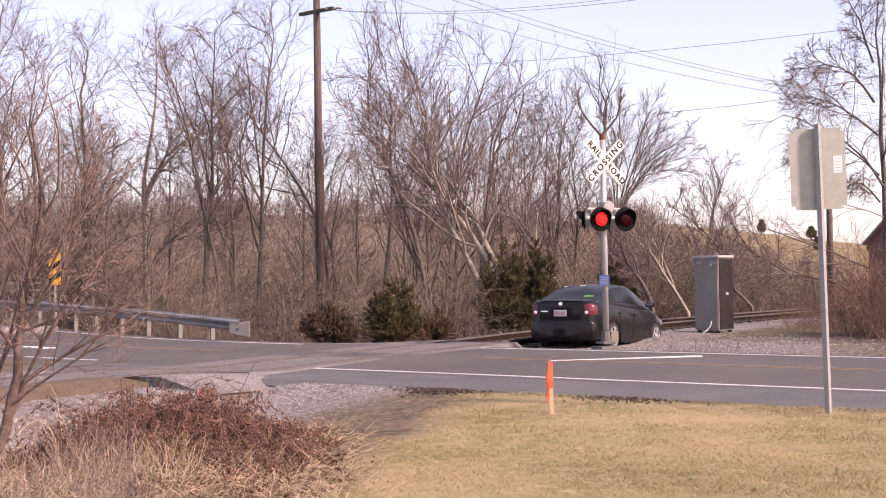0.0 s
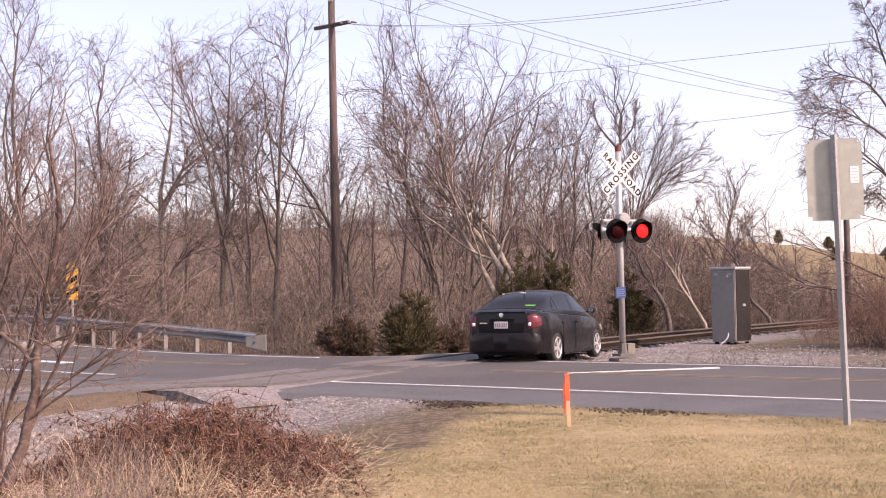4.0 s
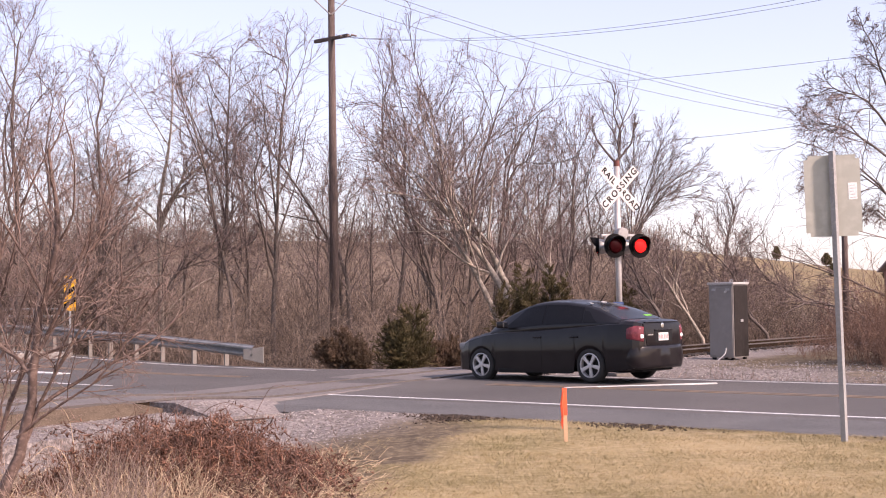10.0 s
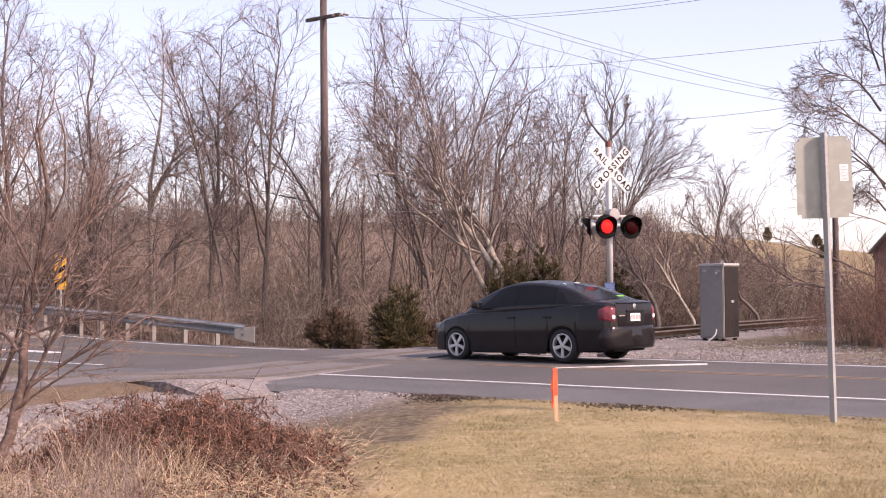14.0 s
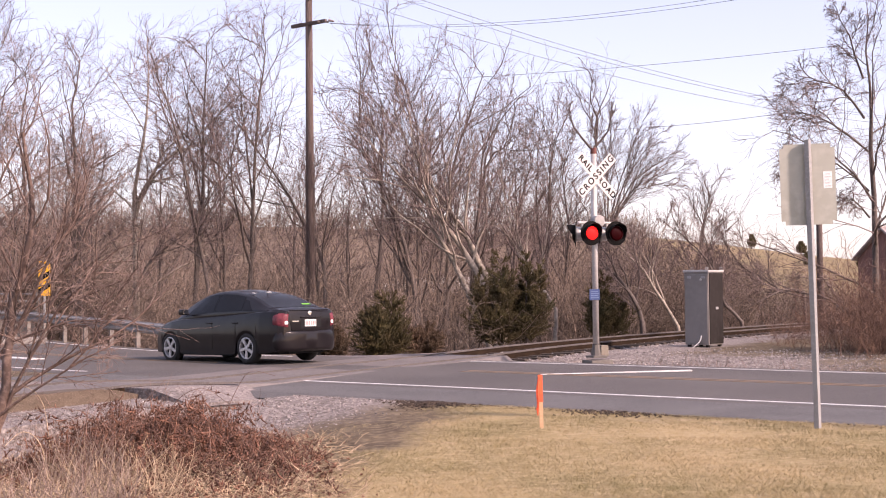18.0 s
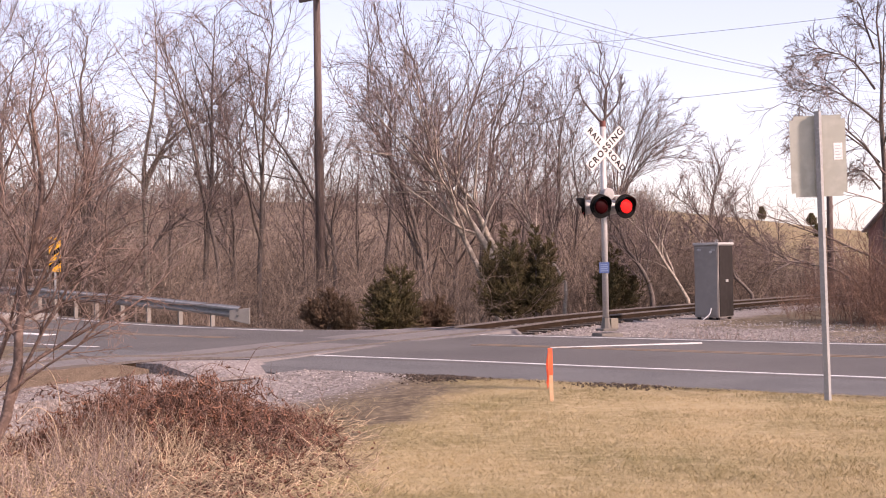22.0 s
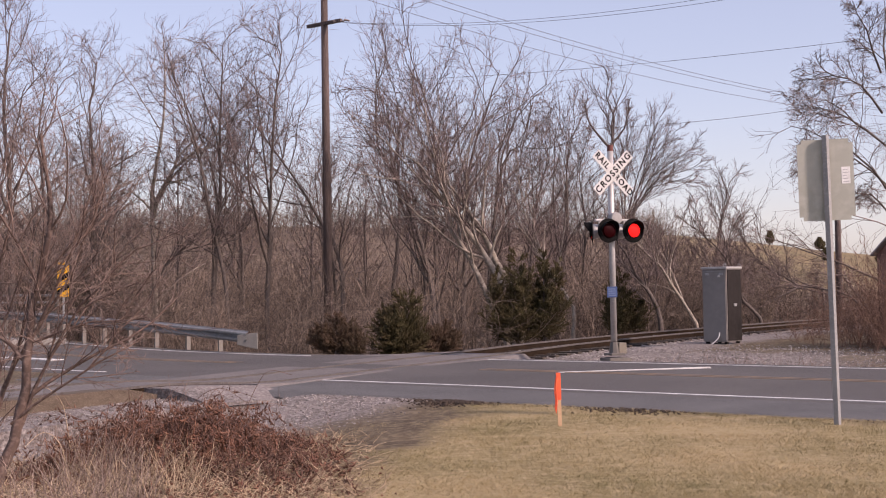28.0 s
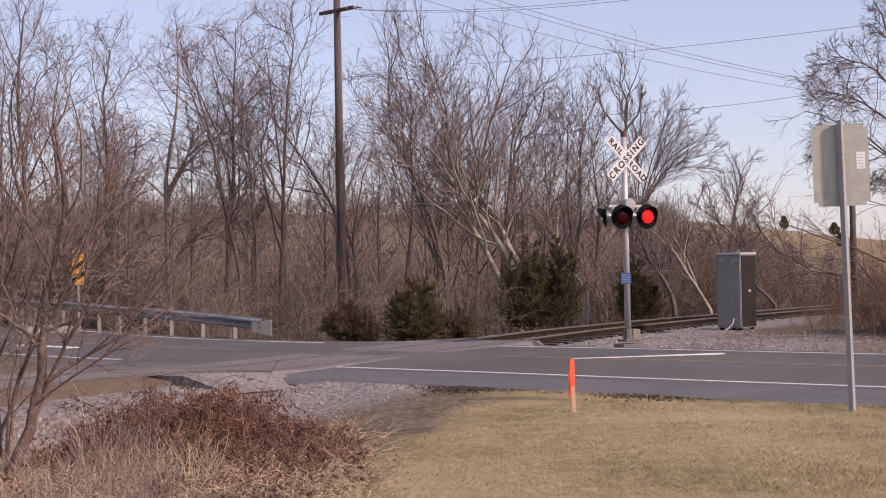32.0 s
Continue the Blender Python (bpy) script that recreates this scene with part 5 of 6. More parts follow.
def build_stones():
    """Loose ballast stones along the track and on the apron by the road."""
    rng = np.random.default_rng(91)
    n = 110000
    y = rng.uniform(12.5, 46, n)
    x = rng.uniform(-0.36, 0.36, n) * y
    rd, tk = table("road", x, y), table("track", x, y)
    apron = (tk > 1.4) & (tk < 4.5 + rng.normal(0, 0.4, n)) & (-rd > np.where(x > -4.3, 5.25, 3.7)) & (-rd < 9 + rng.normal(0, 0.6, n))
    far = (tk > 0.9) & (rd > 3.9) & (rd < 9 + rng.normal(0, 1, n)) & (tk < 9 + rng.normal(0, 1, n))
    ok = apron | far | ((np.abs(tk) < 2.0) & (np.abs(rd) > 5.6))
    x, y = x[ok][:20000], y[ok][:20000]
    tk, rd = table("track", x, y), table("road", x, y)
    bed = np.where(np.abs(tk) < 2.1, RAIL_Z(np.abs(rd), y) + 0.012 - 0.04 * np.abs(tk), -9)
    z = np.maximum(table("lie", x, y), bed)
    r = rng.uniform(0.007, 0.017, len(x)) * (1 + 0.05 * (y - 13))
    o = np.array([(1, 0, 0), (0, 1, 0), (-1, 0, 0), (0, -1, 0), (0, 0, 0.8), (0, 0, -0.6)], float)
    v = o[None] * r[:, None, None] * rng.uniform(0.6, 1.3, (len(x), 6, 1))
    a = rng.uniform(0, 6.28, len(x))
    ca, sa = np.cos(a)[:, None], np.sin(a)[:, None]
    v = np.stack([v[..., 0] * ca - v[..., 1] * sa, v[..., 0] * sa + v[..., 1] * ca, v[..., 2]], -1) + np.stack([x, y, z + r * 0.25], -1)[:, None]
    f = np.array([(0, 1, 4), (1, 2, 4), (2, 3, 4), (3, 0, 4), (1, 0, 5), (2, 1, 5), (3, 2, 5), (0, 3, 5)])
    F = (f[None] + 6 * np.arange(len(x))[:, None, None]).reshape(-1, 3)
    me = mesh_from("ballast_stones", v.reshape(-1, 3), F.tolist(), mat("ballast_stone", (0.255, 0.226, 0.212), (0.15, 0.133, 0.126), (0.36, 0.328, 0.308), 0.9, s1=3, s2=20, island=0.45))
    tagged(new("ballast_stones", me), "loose grey and pinkish ballast stones", "gravel", kind="stuff")


build_stones()


def build_clods():
    rng = np.random.default_rng(44)
    t = Tubes()
    near = np.flatnonzero((ROAD[:, 0] > -0.5) & (ROAD[:, 0] < 9.5))
    for _ in range(6000):
        k = int(rng.choice(near))
        p = ROAD[k] + (ROAD[k + 1] - ROAD[k]) * rng.uniform()
        d = unit(ROAD[k + 1] - ROAD[k])
        heap = max(math.exp(-((p[0] - 3.35) / 0.55) ** 2), math.exp(-((p[0] - 5.5) / 0.6) ** 2))
        if rng.uniform() > 0.03 + heap:
            continue
        off = 5.3 + abs(rng.normal(0, 0.1 + 0.2 * heap))
        q = np.array([p[0] - d[1] * off, p[1] + d[0] * off])
        q = q if float(table("road", *q)) < 0 else np.array([p[0] + d[1] * off, p[1] - d[0] * off])
        z = ground_at(*q)
        s = rng.uniform(0.005, 0.012 + 0.018 * heap)
        a = rng.uniform(0, 6.28)
        e = np.array([math.cos(a), math.sin(a), 0.0]) * s
        c = np.array([q[0], q[1], z])
        t.add([c - e, c - e * 0.4 + [0, 0, s * 0.5], c + e * 0.5 + [0, 0, s * 0.4], c + e], [s * 0.2, s * 0.7, s * 0.6, s * 0.15], 4)
    tagged(new("soil_clods", t.mesh("soil_clods", mat("dark_soil", (0.05, 0.036, 0.027), (0.032, 0.024, 0.019), (0.08, 0.058, 0.042), 0.95, s1=3, s2=20, island=0.4))), "crumbled dark soil along the edge of the asphalt shoulder", "soil", kind="stuff")


build_clods()


def build_poles():
    x, y = -4.24, 45.0
    u = thing("utility_pole", (x, y, ground_at(x, y)), "tall brown wooden utility pole with two crossarms", "utility pole")
    b = -ground_at(x, y)
    bm = bmesh.new()
    cyl(bm, (0, 0, -0.3), (0, 0, 13.5 + b), 0.17, 0.115, 16)
    part("pole", bm, POLE, u, smooth=True)
    a1 = box_part("crossarm", (-1.45, 1.45, -0.16, -0.06, 12.58 + b, 12.7 + b), POLE, u, 0.01)
    a2 = box_part("crossarm", (-0.95, 0.7, -0.06, 0.06, -0.06, 0.06), POLE, u, 0.01)
    a2.matrix_basis = Matrix.Translation((0.1, -0.16, 11.05 + b)) @ Matrix.Rotation(radians(-38), 4, "Z")
    for s in (-1, 1):
        bm = bmesh.new()
        cyl(bm, (s * 0.7, -0.13, 12.56 + b), (0.02 * s, -0.14, 11.9 + b), 0.025, seg=6)
        part("brace", bm, GALV, u)
    CER = mat("porcelain", (0.25, 0.2, 0.18), rough=0.3)
    for px in (-1.3, -0.65, 0.65, 1.3):
        part("insulator", lathe([(0.02, 12.7 + b), (0.05, 12.74 + b), (0.045, 12.82 + b), (0.02, 12.86 + b)], 10), CER, u).location = (px, -0.11, 0)
    for k, px in enumerate((0.35, 0.55, 0.75)):
        bm = bmesh.new()
        cyl(bm, (px, -0.45 - 0.1 * k, 11.05 + b), (px + 0.2, -0.5 - 0.1 * k, 11.0 + b), 0.045, 0.03, 8)
        part("insulator", bm, CER, u)
    u2 = thing("utility_pole", (16.9, 55.0, ground_at(16.9, 55)), "plain brown wooden utility pole beyond the railway", "utility pole")
    bm = bmesh.new()
    cyl(bm, (0, 0, -0.3), (0, 0, 6.6), 0.15, 0.12, 12)
    part("pole", bm, POLE, u2, smooth=True)
    WIRE = mat("dark_wire", (0.12, 0.12, 0.13), rough=0.5)

    def wire(p, q, sag, r=0.008):
        p, q = np.array(p, float), np.array(q, float)
        s = np.linspace(0, 1, 28)[:, None]
        pts = p + (q - p) * s - np.array([0, 0, 1]) * sag * 4 * s * (1 - s)
        t = Tubes()
        t.add(pts, np.full(28, r), 4)
        tagged(new("overhead_wire", t.mesh("overhead_wire", WIRE)), "thin overhead wire strung from the utility pole", "wire", "overhead wires")
    for px, dz in ((-1.3, 0), (0.65, 0), (1.3, 0)):
        wire((x + px, y - 0.1, 12.86), (30 + px * 0.6, 72.0 - 0.5 * px, 10.6), 1.1, 0.01)
    wire((x + 0.6, y - 0.5, 11.0), (15.5, 26.0, 9.6), 0.95, 0.006)
    wire((x + 0.8, y - 0.6, 10.95), (15.9, 25.4, 9.5), 1.02, 0.006)
    wire((-2, 62, 11.8), (20, 48, 11.2), 0.3, 0.009)
    wire((6, 70, 10.2), (24, 70, 11.8), 0.4, 0.012)


build_poles()


# ---- distance ----
def build_distance():
    b = thing("barn", (31.6, 80.0, 0.0), "weathered reddish barn with a gabled roof beyond the field", "barn", turn=radians(20))
    RED = mat("barn_boards", (0.2, 0.1, 0.085), (0.15, 0.08, 0.07), (0.27, 0.16, 0.14), 0.9, s1=0.8, s2=6, stretch=(6, 6, 0.4))
    bm = bmesh.new()
    box(bm, -3.6, 3.6, -2.5, 2.5, -0.5, 3.2, 0.03)
    part("wall", bm, RED, b)
    for s in (-1, 1):
        bm = bmesh.new()
        box(bm, -3.9, 3.9, -0.06, 0.06, -1.75, 1.75, 0.02, Matrix.Translation((0, s * 1.35, 4.15)) @ Matrix.Rotation(radians(s * 55), 4, "X"))
        part("roof", bm, mat("tin_roof", (0.3, 0.27, 0.26), (0.22, 0.17, 0.16), rough=0.6), b)
    for s in (-1, 1):
        bm = bmesh.new()
        v = [bm.verts.new((s * 3.59 + o, yy, zz)) for o in (0, -0.1 * s) for yy, zz in ((-2.5, 3.2), (2.5, 3.2), (0, 5.1))]
        bm.faces.new(v[:3]), bm.faces.new(v[3:][::-1])
        for i in range(3):
            bm.faces.new((v[i], v[(i + 1) % 3], v[3 + (i + 1) % 3], v[3 + i]))
        bmesh.ops.recalc_face_normals(bm, faces=bm.faces)
        part("gable", bm, RED, b)
    rng = np.random.default_rng(4)
    for x, y, w, h in ((49.7, 196, 1.3, 1.7), (55.6, 190, 1.5, 1.5), (50.6, 170, 1.4, 1.5), (58.5, 172, 1.4, 1.6)):
        t = thing("field_bush", (x, y, ground_at(x, y)), "small dark evergreen standing on the hillside field", "bush", "evergreens on the hill")
        tb = Tubes()
        for _ in range(700):
            f = rng.uniform(0, 1) ** 0.7
            a = rng.uniform(0, 6.28)
            rr = w * 0.5 * math.sin(math.pi * min(1, 0.25 + 0.75 * f)) * rng.uniform(0.4, 1)
            p = np.array([math.cos(a) * rr, math.sin(a) * rr, f * h])
            tb.add([p, p + [0.08, 0, 0.12], p + [rng.normal(0, 0.15), rng.normal(0, 0.15), 0.4]], [0.05, 0.1, 0.02], 3)
        bm = bmesh.new()
        cyl(bm, (0, 0, -0.3), (0, 0, 0.6), 0.12, 0.1, 6)
        part("trunk", bm, BARK, t)
        part("crown", tb.mesh("crown", CEDAR), None, t)


build_distance()


# ---- the dark saloon car ----
def paint(name, col, rough=0.3, metal=0.4, coat=0.6):
    m = bpy.data.materials.new(name)
    m.use_nodes = True
    nt = m.node_tree
    bs = nt.nodes["Principled BSDF"]
    nt.links.new(ramp_mix(nt, noise_fac(nt, 2.5), col, tuple(x * 0.85 + 0.004 for x in col)), bs.inputs["Base Color"])
    bs.inputs["Metallic"].default_value = metal
    mr = nt.nodes.new("ShaderNodeMapRange")
    mr.inputs["To Min"].default_value, mr.inputs["To Max"].default_value = rough, rough + 0.15
    nt.links.new(noise_fac(nt, 7.0), mr.inputs[0])
    nt.links.new(mr.outputs[0], bs.inputs["Roughness"])
    bs.inputs["Specular IOR Level"].default_value = 0.12
    bs.inputs["Coat Weight"].default_value, bs.inputs["Coat Roughness"].default_value = coat, 0.07
    return m


CAR_PAINT = paint("charcoal_car_paint", (0.0075, 0.0056, 0.007), 0.28, 0.0, 0.38)
CAR_GLASS = mat("tinted_glass", (0.012, 0.012, 0.014), (0.01, 0.01, 0.012), (0.014, 0.014, 0.016), 0.16, spec=0.12)
RUBBER = mat("tyre_rubber", (0.022, 0.022, 0.022), (0.03, 0.029, 0.028), rough=0.85)
ALLOY = mat("alloy_wheel", (0.5, 0.49, 0.485), (0.4, 0.39, 0.39), (0.56, 0.55, 0.55), 0.38, 0.5)
CHROME = mat("chrome", (0.75, 0.75, 0.76), rough=0.15, metal=1.0)
TAIL_RED = mat("tail_lamp_red", (0.16, 0.036, 0.046), (0.1, 0.02, 0.028), rough=0.2, s1=9)
TRIM = mat("black_trim", (0.011, 0.011, 0.012), rough=0.6, spec=0.15)

# along the car from nose (+) to tail (-): half width, height of the lower edge, height of bonnet or boot
PLAN = [(-2.39, 0.56, 0.38, 1.03), (-2.36, 0.68, 0.32, 1.095), (-2.27, 0.775, 0.27, 1.13), (-2.1, 0.83, 0.24, 1.145), (-1.8, 0.875, 0.22, 1.14), (-1.34, 0.89, 0.21, 1.11), (-0.6, 0.895, 0.2, 1.065),
        (0.2, 0.895, 0.2, 1.03), (0.95, 0.885, 0.2, 1.005), (1.34, 0.875, 0.21, 0.955), (1.75, 0.84, 0.21, 0.865), (2.02, 0.76, 0.22, 0.77), (2.15, 0.66, 0.25, 0.68), (2.21, 0.5, 0.3, 0.57)]
ROOF = [(-2.0, 1.14), (-1.75, 1.24), (-1.45, 1.375), (-1.1, 1.485), (-0.7, 1.548), (-0.3, 1.57), (0.05, 1.555), (0.35, 1.495), (0.65, 1.375), (0.95, 1.215), (1.2, 1.03)]


def plan(x):
    P = np.array(PLAN)
    return [float(np.interp(x, P[:, 0], P[:, k])) for k in (1, 2, 3)]


def roof_z(x):
    P = spline(ROOF, 0.08)
    return float(np.interp(x, P[:, 0], P[:, 1]))


WHEEL_R, AXLES, TRACK_W = 0.325, (1.37, -1.365), 0.775


def arch(x, zb):
    """The lower edge rises over each wheel."""
    for a in AXLES:
        d = abs(x - a)
        if d < 0.375:
            zb = max(zb, 0.30 + math.sqrt(max(0.0, 0.375 ** 2 - d * d)))
    return zb


def body_section(x):
    w, zb, zt = plan(x)
    z0 = arch(x, zb)
    mid = max(z0 + 0.02, 0.52)
    sh = max(mid + 0.03, zt - 0.2)
    return [(0.0, max(zb, 0.25)), (w * 0.80, max(zb, 0.25)), (w * 0.985, z0), (w * 1.0, max(z0 + 0.01, mid)), (w * 0.995, sh), (w * 0.955, zt - 0.07), (w * 0.86, zt - 0.012), (w * 0.6, zt + 0.012), (0.0, zt + 0.022)]


def loft(stations, section):
    """A closed shell, mirrored about the car's middle."""
    bm = bmesh.new()
    rows = []
    for x in stations:
        s = section(x)
        rows.append([bm.verts.new((x, y, z)) for y, z in s] + [bm.verts.new((x, -y, z)) for y, z in s[-2:0:-1]])
    n = len(rows[0])
    for a, b in zip(rows, rows[1:]):
        for i in range(n):
            bm.faces.new((a[i], a[(i + 1) % n], b[(i + 1) % n], b[i]))
    bm.faces.new(rows[0]), bm.faces.new(rows[-1][::-1])
    bmesh.ops.recalc_face_normals(bm, faces=bm.faces)
    return bm


def cabin_point(x, v, grow=0.0):
    """The glasshouse: v runs 0 at the waist, 0.72 at the roof's edge, 1 on the middle line."""
    w, _, zt = plan(x)
    top = max(roof_z(x), zt + 0.004)
    h = top - (zt - 0.05)
    f = min(1.0, h / 0.5)
    wb, wr = 0.93 * w, (0.62 + 0.16 * (1 - f)) * w + 0.03
    if v <= 0.72:
        s = v / 0.72
        y = wb + (wr - wb) * (s ** 1.25)
        z = zt - 0.05 + (h - 0.06 * f) * s
    else:
        s = (v - 0.72) / 0.28
        y = wr * (1 - s)
        z = zt - 0.05 + h - 0.06 * f * (1 - s) ** 2.2
    k = 1 + grow / max(0.2, y) if v < 0.9 else 1.0
    return y * k, z + (grow if v > 0.6 else 0.0)


def cabin_section(x):
    w, _, zt = plan(x)
    return [(0.0, zt - 0.1), (0.9 * w, zt - 0.1)] + [cabin_point(x, v) for v in (0, 0.18, 0.36, 0.54, 0.66, 0.72, 0.78, 0.86, 0.93, 1.0)]


def pane(name, parent, xs, vs, side, grow=0.004, material=None, taper=None):
    """A window that follows the glasshouse, a little proud of it."""
    bm = bmesh.new()
    grid = []
    for j, v in enumerate(vs):
        t = j / (len(vs) - 1)
        row = []
        for i in range(len(xs)):
            x = xs[i]
            if taper:
                x = xs[0] + taper[0] * t + (xs[-1] + taper[1] * t - xs[0] - taper[0] * t) * i / (len(xs) - 1)
            y, z = cabin_point(x, v, grow)
            row.append(bm.verts.new((x, y * side, z)))
        grid.append(row)
    for a, b in zip(grid, grid[1:]):
        for i in range(len(xs) - 1):
            bm.faces.new((a[i], a[i + 1], b[i + 1], b[i]) if side > 0 else (a[i], b[i], b[i + 1], a[i + 1]))
    ex = bmesh.ops.extrude_face_region(bm, geom=bm.faces[:])
    for v in [g for g in ex["geom"] if isinstance(g, bmesh.types.BMVert)]:
        v.co.y += 0.002 * side
        v.co.z += 0.001
    bmesh.ops.recalc_face_normals(bm, faces=bm.faces)
    o = part(name, bm, material or CAR_GLASS, parent, smooth=True)
    o.data.set_sharp_from_angle(angle=radians(30))
    return o


def wheel(car, x, y):
    s = 1 if y > 0 else -1
    w = part("wheel", lathe([(0.1, -0.09), (0.2, -0.095), (0.205, -0.03), (0.19, 0.0), (0.1, 0.0)], 24), TRIM, car)
    base = Matrix.Translation((x, y, WHEEL_R)) @ Matrix.Rotation(radians(-90 * s), 4, "X")
    w.matrix_basis = base
    part("tyre", lathe([(0.215, -0.1), (0.26, -0.105), (0.308, -0.095), (0.325, -0.06), (0.3255, 0.0), (0.325, 0.06), (0.308, 0.095), (0.265, 0.105), (0.23, 0.1), (0.215, 0.02)], 36), RUBBER, w, smooth=True)
    bm = lathe([(0.232, 0.06), (0.232, 0.1), (0.216, 0.106), (0.206, 0.095), (0.2, 0.03)], 32, False)
    for k in range(5):
        a = k * 2 * math.pi / 5
        vs = box(bm, 0.03, 0.218, -0.03, 0.03, 0.068, 0.1, 0.008)
        for v in vs:
            v.co.y *= 0.75 + 2.6 * v.co.x
        bmesh.ops.transform(bm, matrix=Matrix.Rotation(a, 4, "Z"), verts=vs)
    part("rim", bm, ALLOY, w, "five-spoke silver alloy rim")
    part("hub_cap", lathe([(0.052, 0.07), (0.05, 0.104), (0.03, 0.108)], 16), ALLOY, w)
    return w, base


def build_car():
    car = thing("car", (0, 0, 0), "dark charcoal four-door saloon car turning round on the road", "car")
    st = sorted(set(np.round(np.concatenate([np.linspace(-2.38, 2.21, 62), [p[0] for p in PLAN]] + [a + np.linspace(-0.378, 0.378, 19) for a in AXLES]), 3)))
    body = part("body", loft(st, body_section), CAR_PAINT, car, smooth=True)
    body.data.set_sharp_from_angle(angle=radians(28))
    cab = part("roof", loft(np.linspace(-2.0, 1.2, 40), cabin_section), CAR_PAINT, car, smooth=True)
    for s in (1, -1):
        side = "window"
        pane(side, cab, np.linspace(-0.18, 0.86, 9), np.linspace(0.13, 0.66, 7), s, taper=(0.0, -0.5))
        pane(side, cab, np.linspace(-1.15, -0.2, 9), np.linspace(0.13, 0.66, 7), s, taper=(0.05, 0.0))
        pane(side, cab, np.linspace(-1.5, -1.18, 5), np.linspace(0.13, 0.56, 6), s, taper=(0.24, 0.04))
    vs = np.linspace(0.745, 1.0, 6)
    for nm, xs in (("rear_window", np.linspace(-1.93, -1.0, 10)), ("windscreen", np.linspace(0.28, 1.14, 9))):
        bm = bmesh.new()
        rows = []
        for x in xs:
            pts = [cabin_point(x, v) for v in vs]
            full = [(y, z) for y, z in pts] + [(-y, z) for y, z in pts[-2::-1]]
            rows.append([bm.verts.new((x + (-0.004 if x < 0 else 0.004), y * 0.97, z + 0.005)) for y, z in full])
        for a, b in zip(rows, rows[1:]):
            for i in range(len(a) - 1):
                bm.faces.new((a[i], b[i], b[i + 1], a[i + 1]))
        bmesh.ops.recalc_face_normals(bm, faces=bm.faces)
        part(nm, bm, CAR_GLASS, cab, smooth=True)
    # stickers in the rear window
    for x, y, sx, m, lab in ((-1.78, -0.42, 0.11, mat("green_sticker", (0.12, 0.42, 0.06)), "green sticker"), (-1.08, 0.02, 0.07, WHITE, "white sticker"), (-1.12, 0.45, 0.03, WHITE, "white sticker")):
        z0 = roof_z(x)
        sl = math.atan2(roof_z(x + 0.05) - roof_z(x - 0.05), 0.1)
        o = box_part("sticker", (-0.03, 0.03, -sx, sx, -0.003, 0.003), m, cab, 0.001, lab)
        o.matrix_basis = Matrix.Translation((x, y, z0 + 0.012 - 0.02 * abs(y))) @ Matrix.Rotation(-sl, 4, "Y")
    bm = bmesh.new()
    cyl(bm, (-0.98, 0, 1.5), (-1.14, 0, 1.68), 0.012, 0.006, 6)
    part("aerial", bm, TRIM, cab)
    # tail: boot lid, lamps, plate, bumper
    bm = bmesh.new()
    box(bm, -2.41, -2.2, -0.5, 0.5, 0.67, 1.09, 0.03)
    for v in bm.verts:
        v.co.y *= 1.0 + 0.4 * (v.co.z - 0.67)
        v.co.x += 0.05 * max(0.0, v.co.z - 0.72)
    lid = part("boot_lid", bm, CAR_PAINT, car, smooth=True)
    lid.data.set_sharp_from_angle(angle=radians(40))
    box_part("spoiler_lip", (-2.4, -2.28, -0.52, 0.52, 1.09, 1.112), CAR_PAINT, lid, 0.012)
    box_part("plate_recess", (-2.409, -2.39, -0.29, 0.25, 0.73, 0.95), TRIM, lid, 0.004)
    box_part("plate_shade", (-2.42, -2.39, -0.3, 0.26, 0.945, 0.965), CAR_PAINT, lid, 0.006)
    pl = box_part("number_plate", (-2.42, -2.411, -0.155, 0.155, 0.76, 0.905), WHITE, lid, 0.004, "white number plate with dull red bars")
    for k, y in enumerate((-0.12, -0.075, -0.03, 0.03, 0.075, 0.12)):
        box_part("text_bar", (-2.423, -2.4205, y - 0.014, y + 0.014, 0.79, 0.87), mat("plate_bars", (0.42, 0.25, 0.25)), pl, 0)
    bm = lathe([(0.05, 0), (0.05, 0.012), (0.034, 0.014)], 20)
    part("badge", bm, CHROME, lid, "round chrome badge").matrix_basis = Matrix.Translation((-2.39, 0, 1.035)) @ Matrix.Rotation(radians(-90), 4, "Y")
    box_part("name_bar", (-2.41, -2.39, 0.31, 0.48, 0.86, 0.885), CHROME, lid, 0.002, "chrome bar in place of the model name")
    def bumper(x):
        t = (-x - 1.76) / 0.69
        full = 0.868 * max(0.004, 1 - max(0.0, t) ** 5) ** 0.33
        k = float(smooth_step(2.02, 2.3, -x))
        w = full * k + (plan(x)[0] - 0.035) * (1 - k)
        k = max(0.0, t) ** 8
        lo, hi = 0.235 + 0.06 * k, 0.71 - 0.07 * k - 0.3 * (1 - float(smooth_step(1.78, 2.28, -x)))
        m, h = (lo + hi) / 2, (hi - lo) / 2
        return [(0.0, lo), (w * 0.9, lo), (w * 0.965, m - 0.8 * h), (w * 0.99, m - 0.45 * h), (w, m), (w * 0.99, m + 0.45 * h), (w * 0.965, m + 0.8 * h), (w * 0.9, hi), (0.0, hi + 0.004)]
    part("rear_bumper", loft([-2.449, -2.447, -2.442, -2.43, -2.41, -2.38, -2.33, -2.25, -2.15, -2.0, -1.9, -1.78], bumper), CAR_PAINT, car, smooth=True)
    box_part("bumper_insert", (-2.28, -2.0, -0.48, 0.48, 0.2, 0.26), TRIM, car, 0.03)
    REV = mat("clear_lens", (0.92, 0.9, 0.88), rough=0.12)
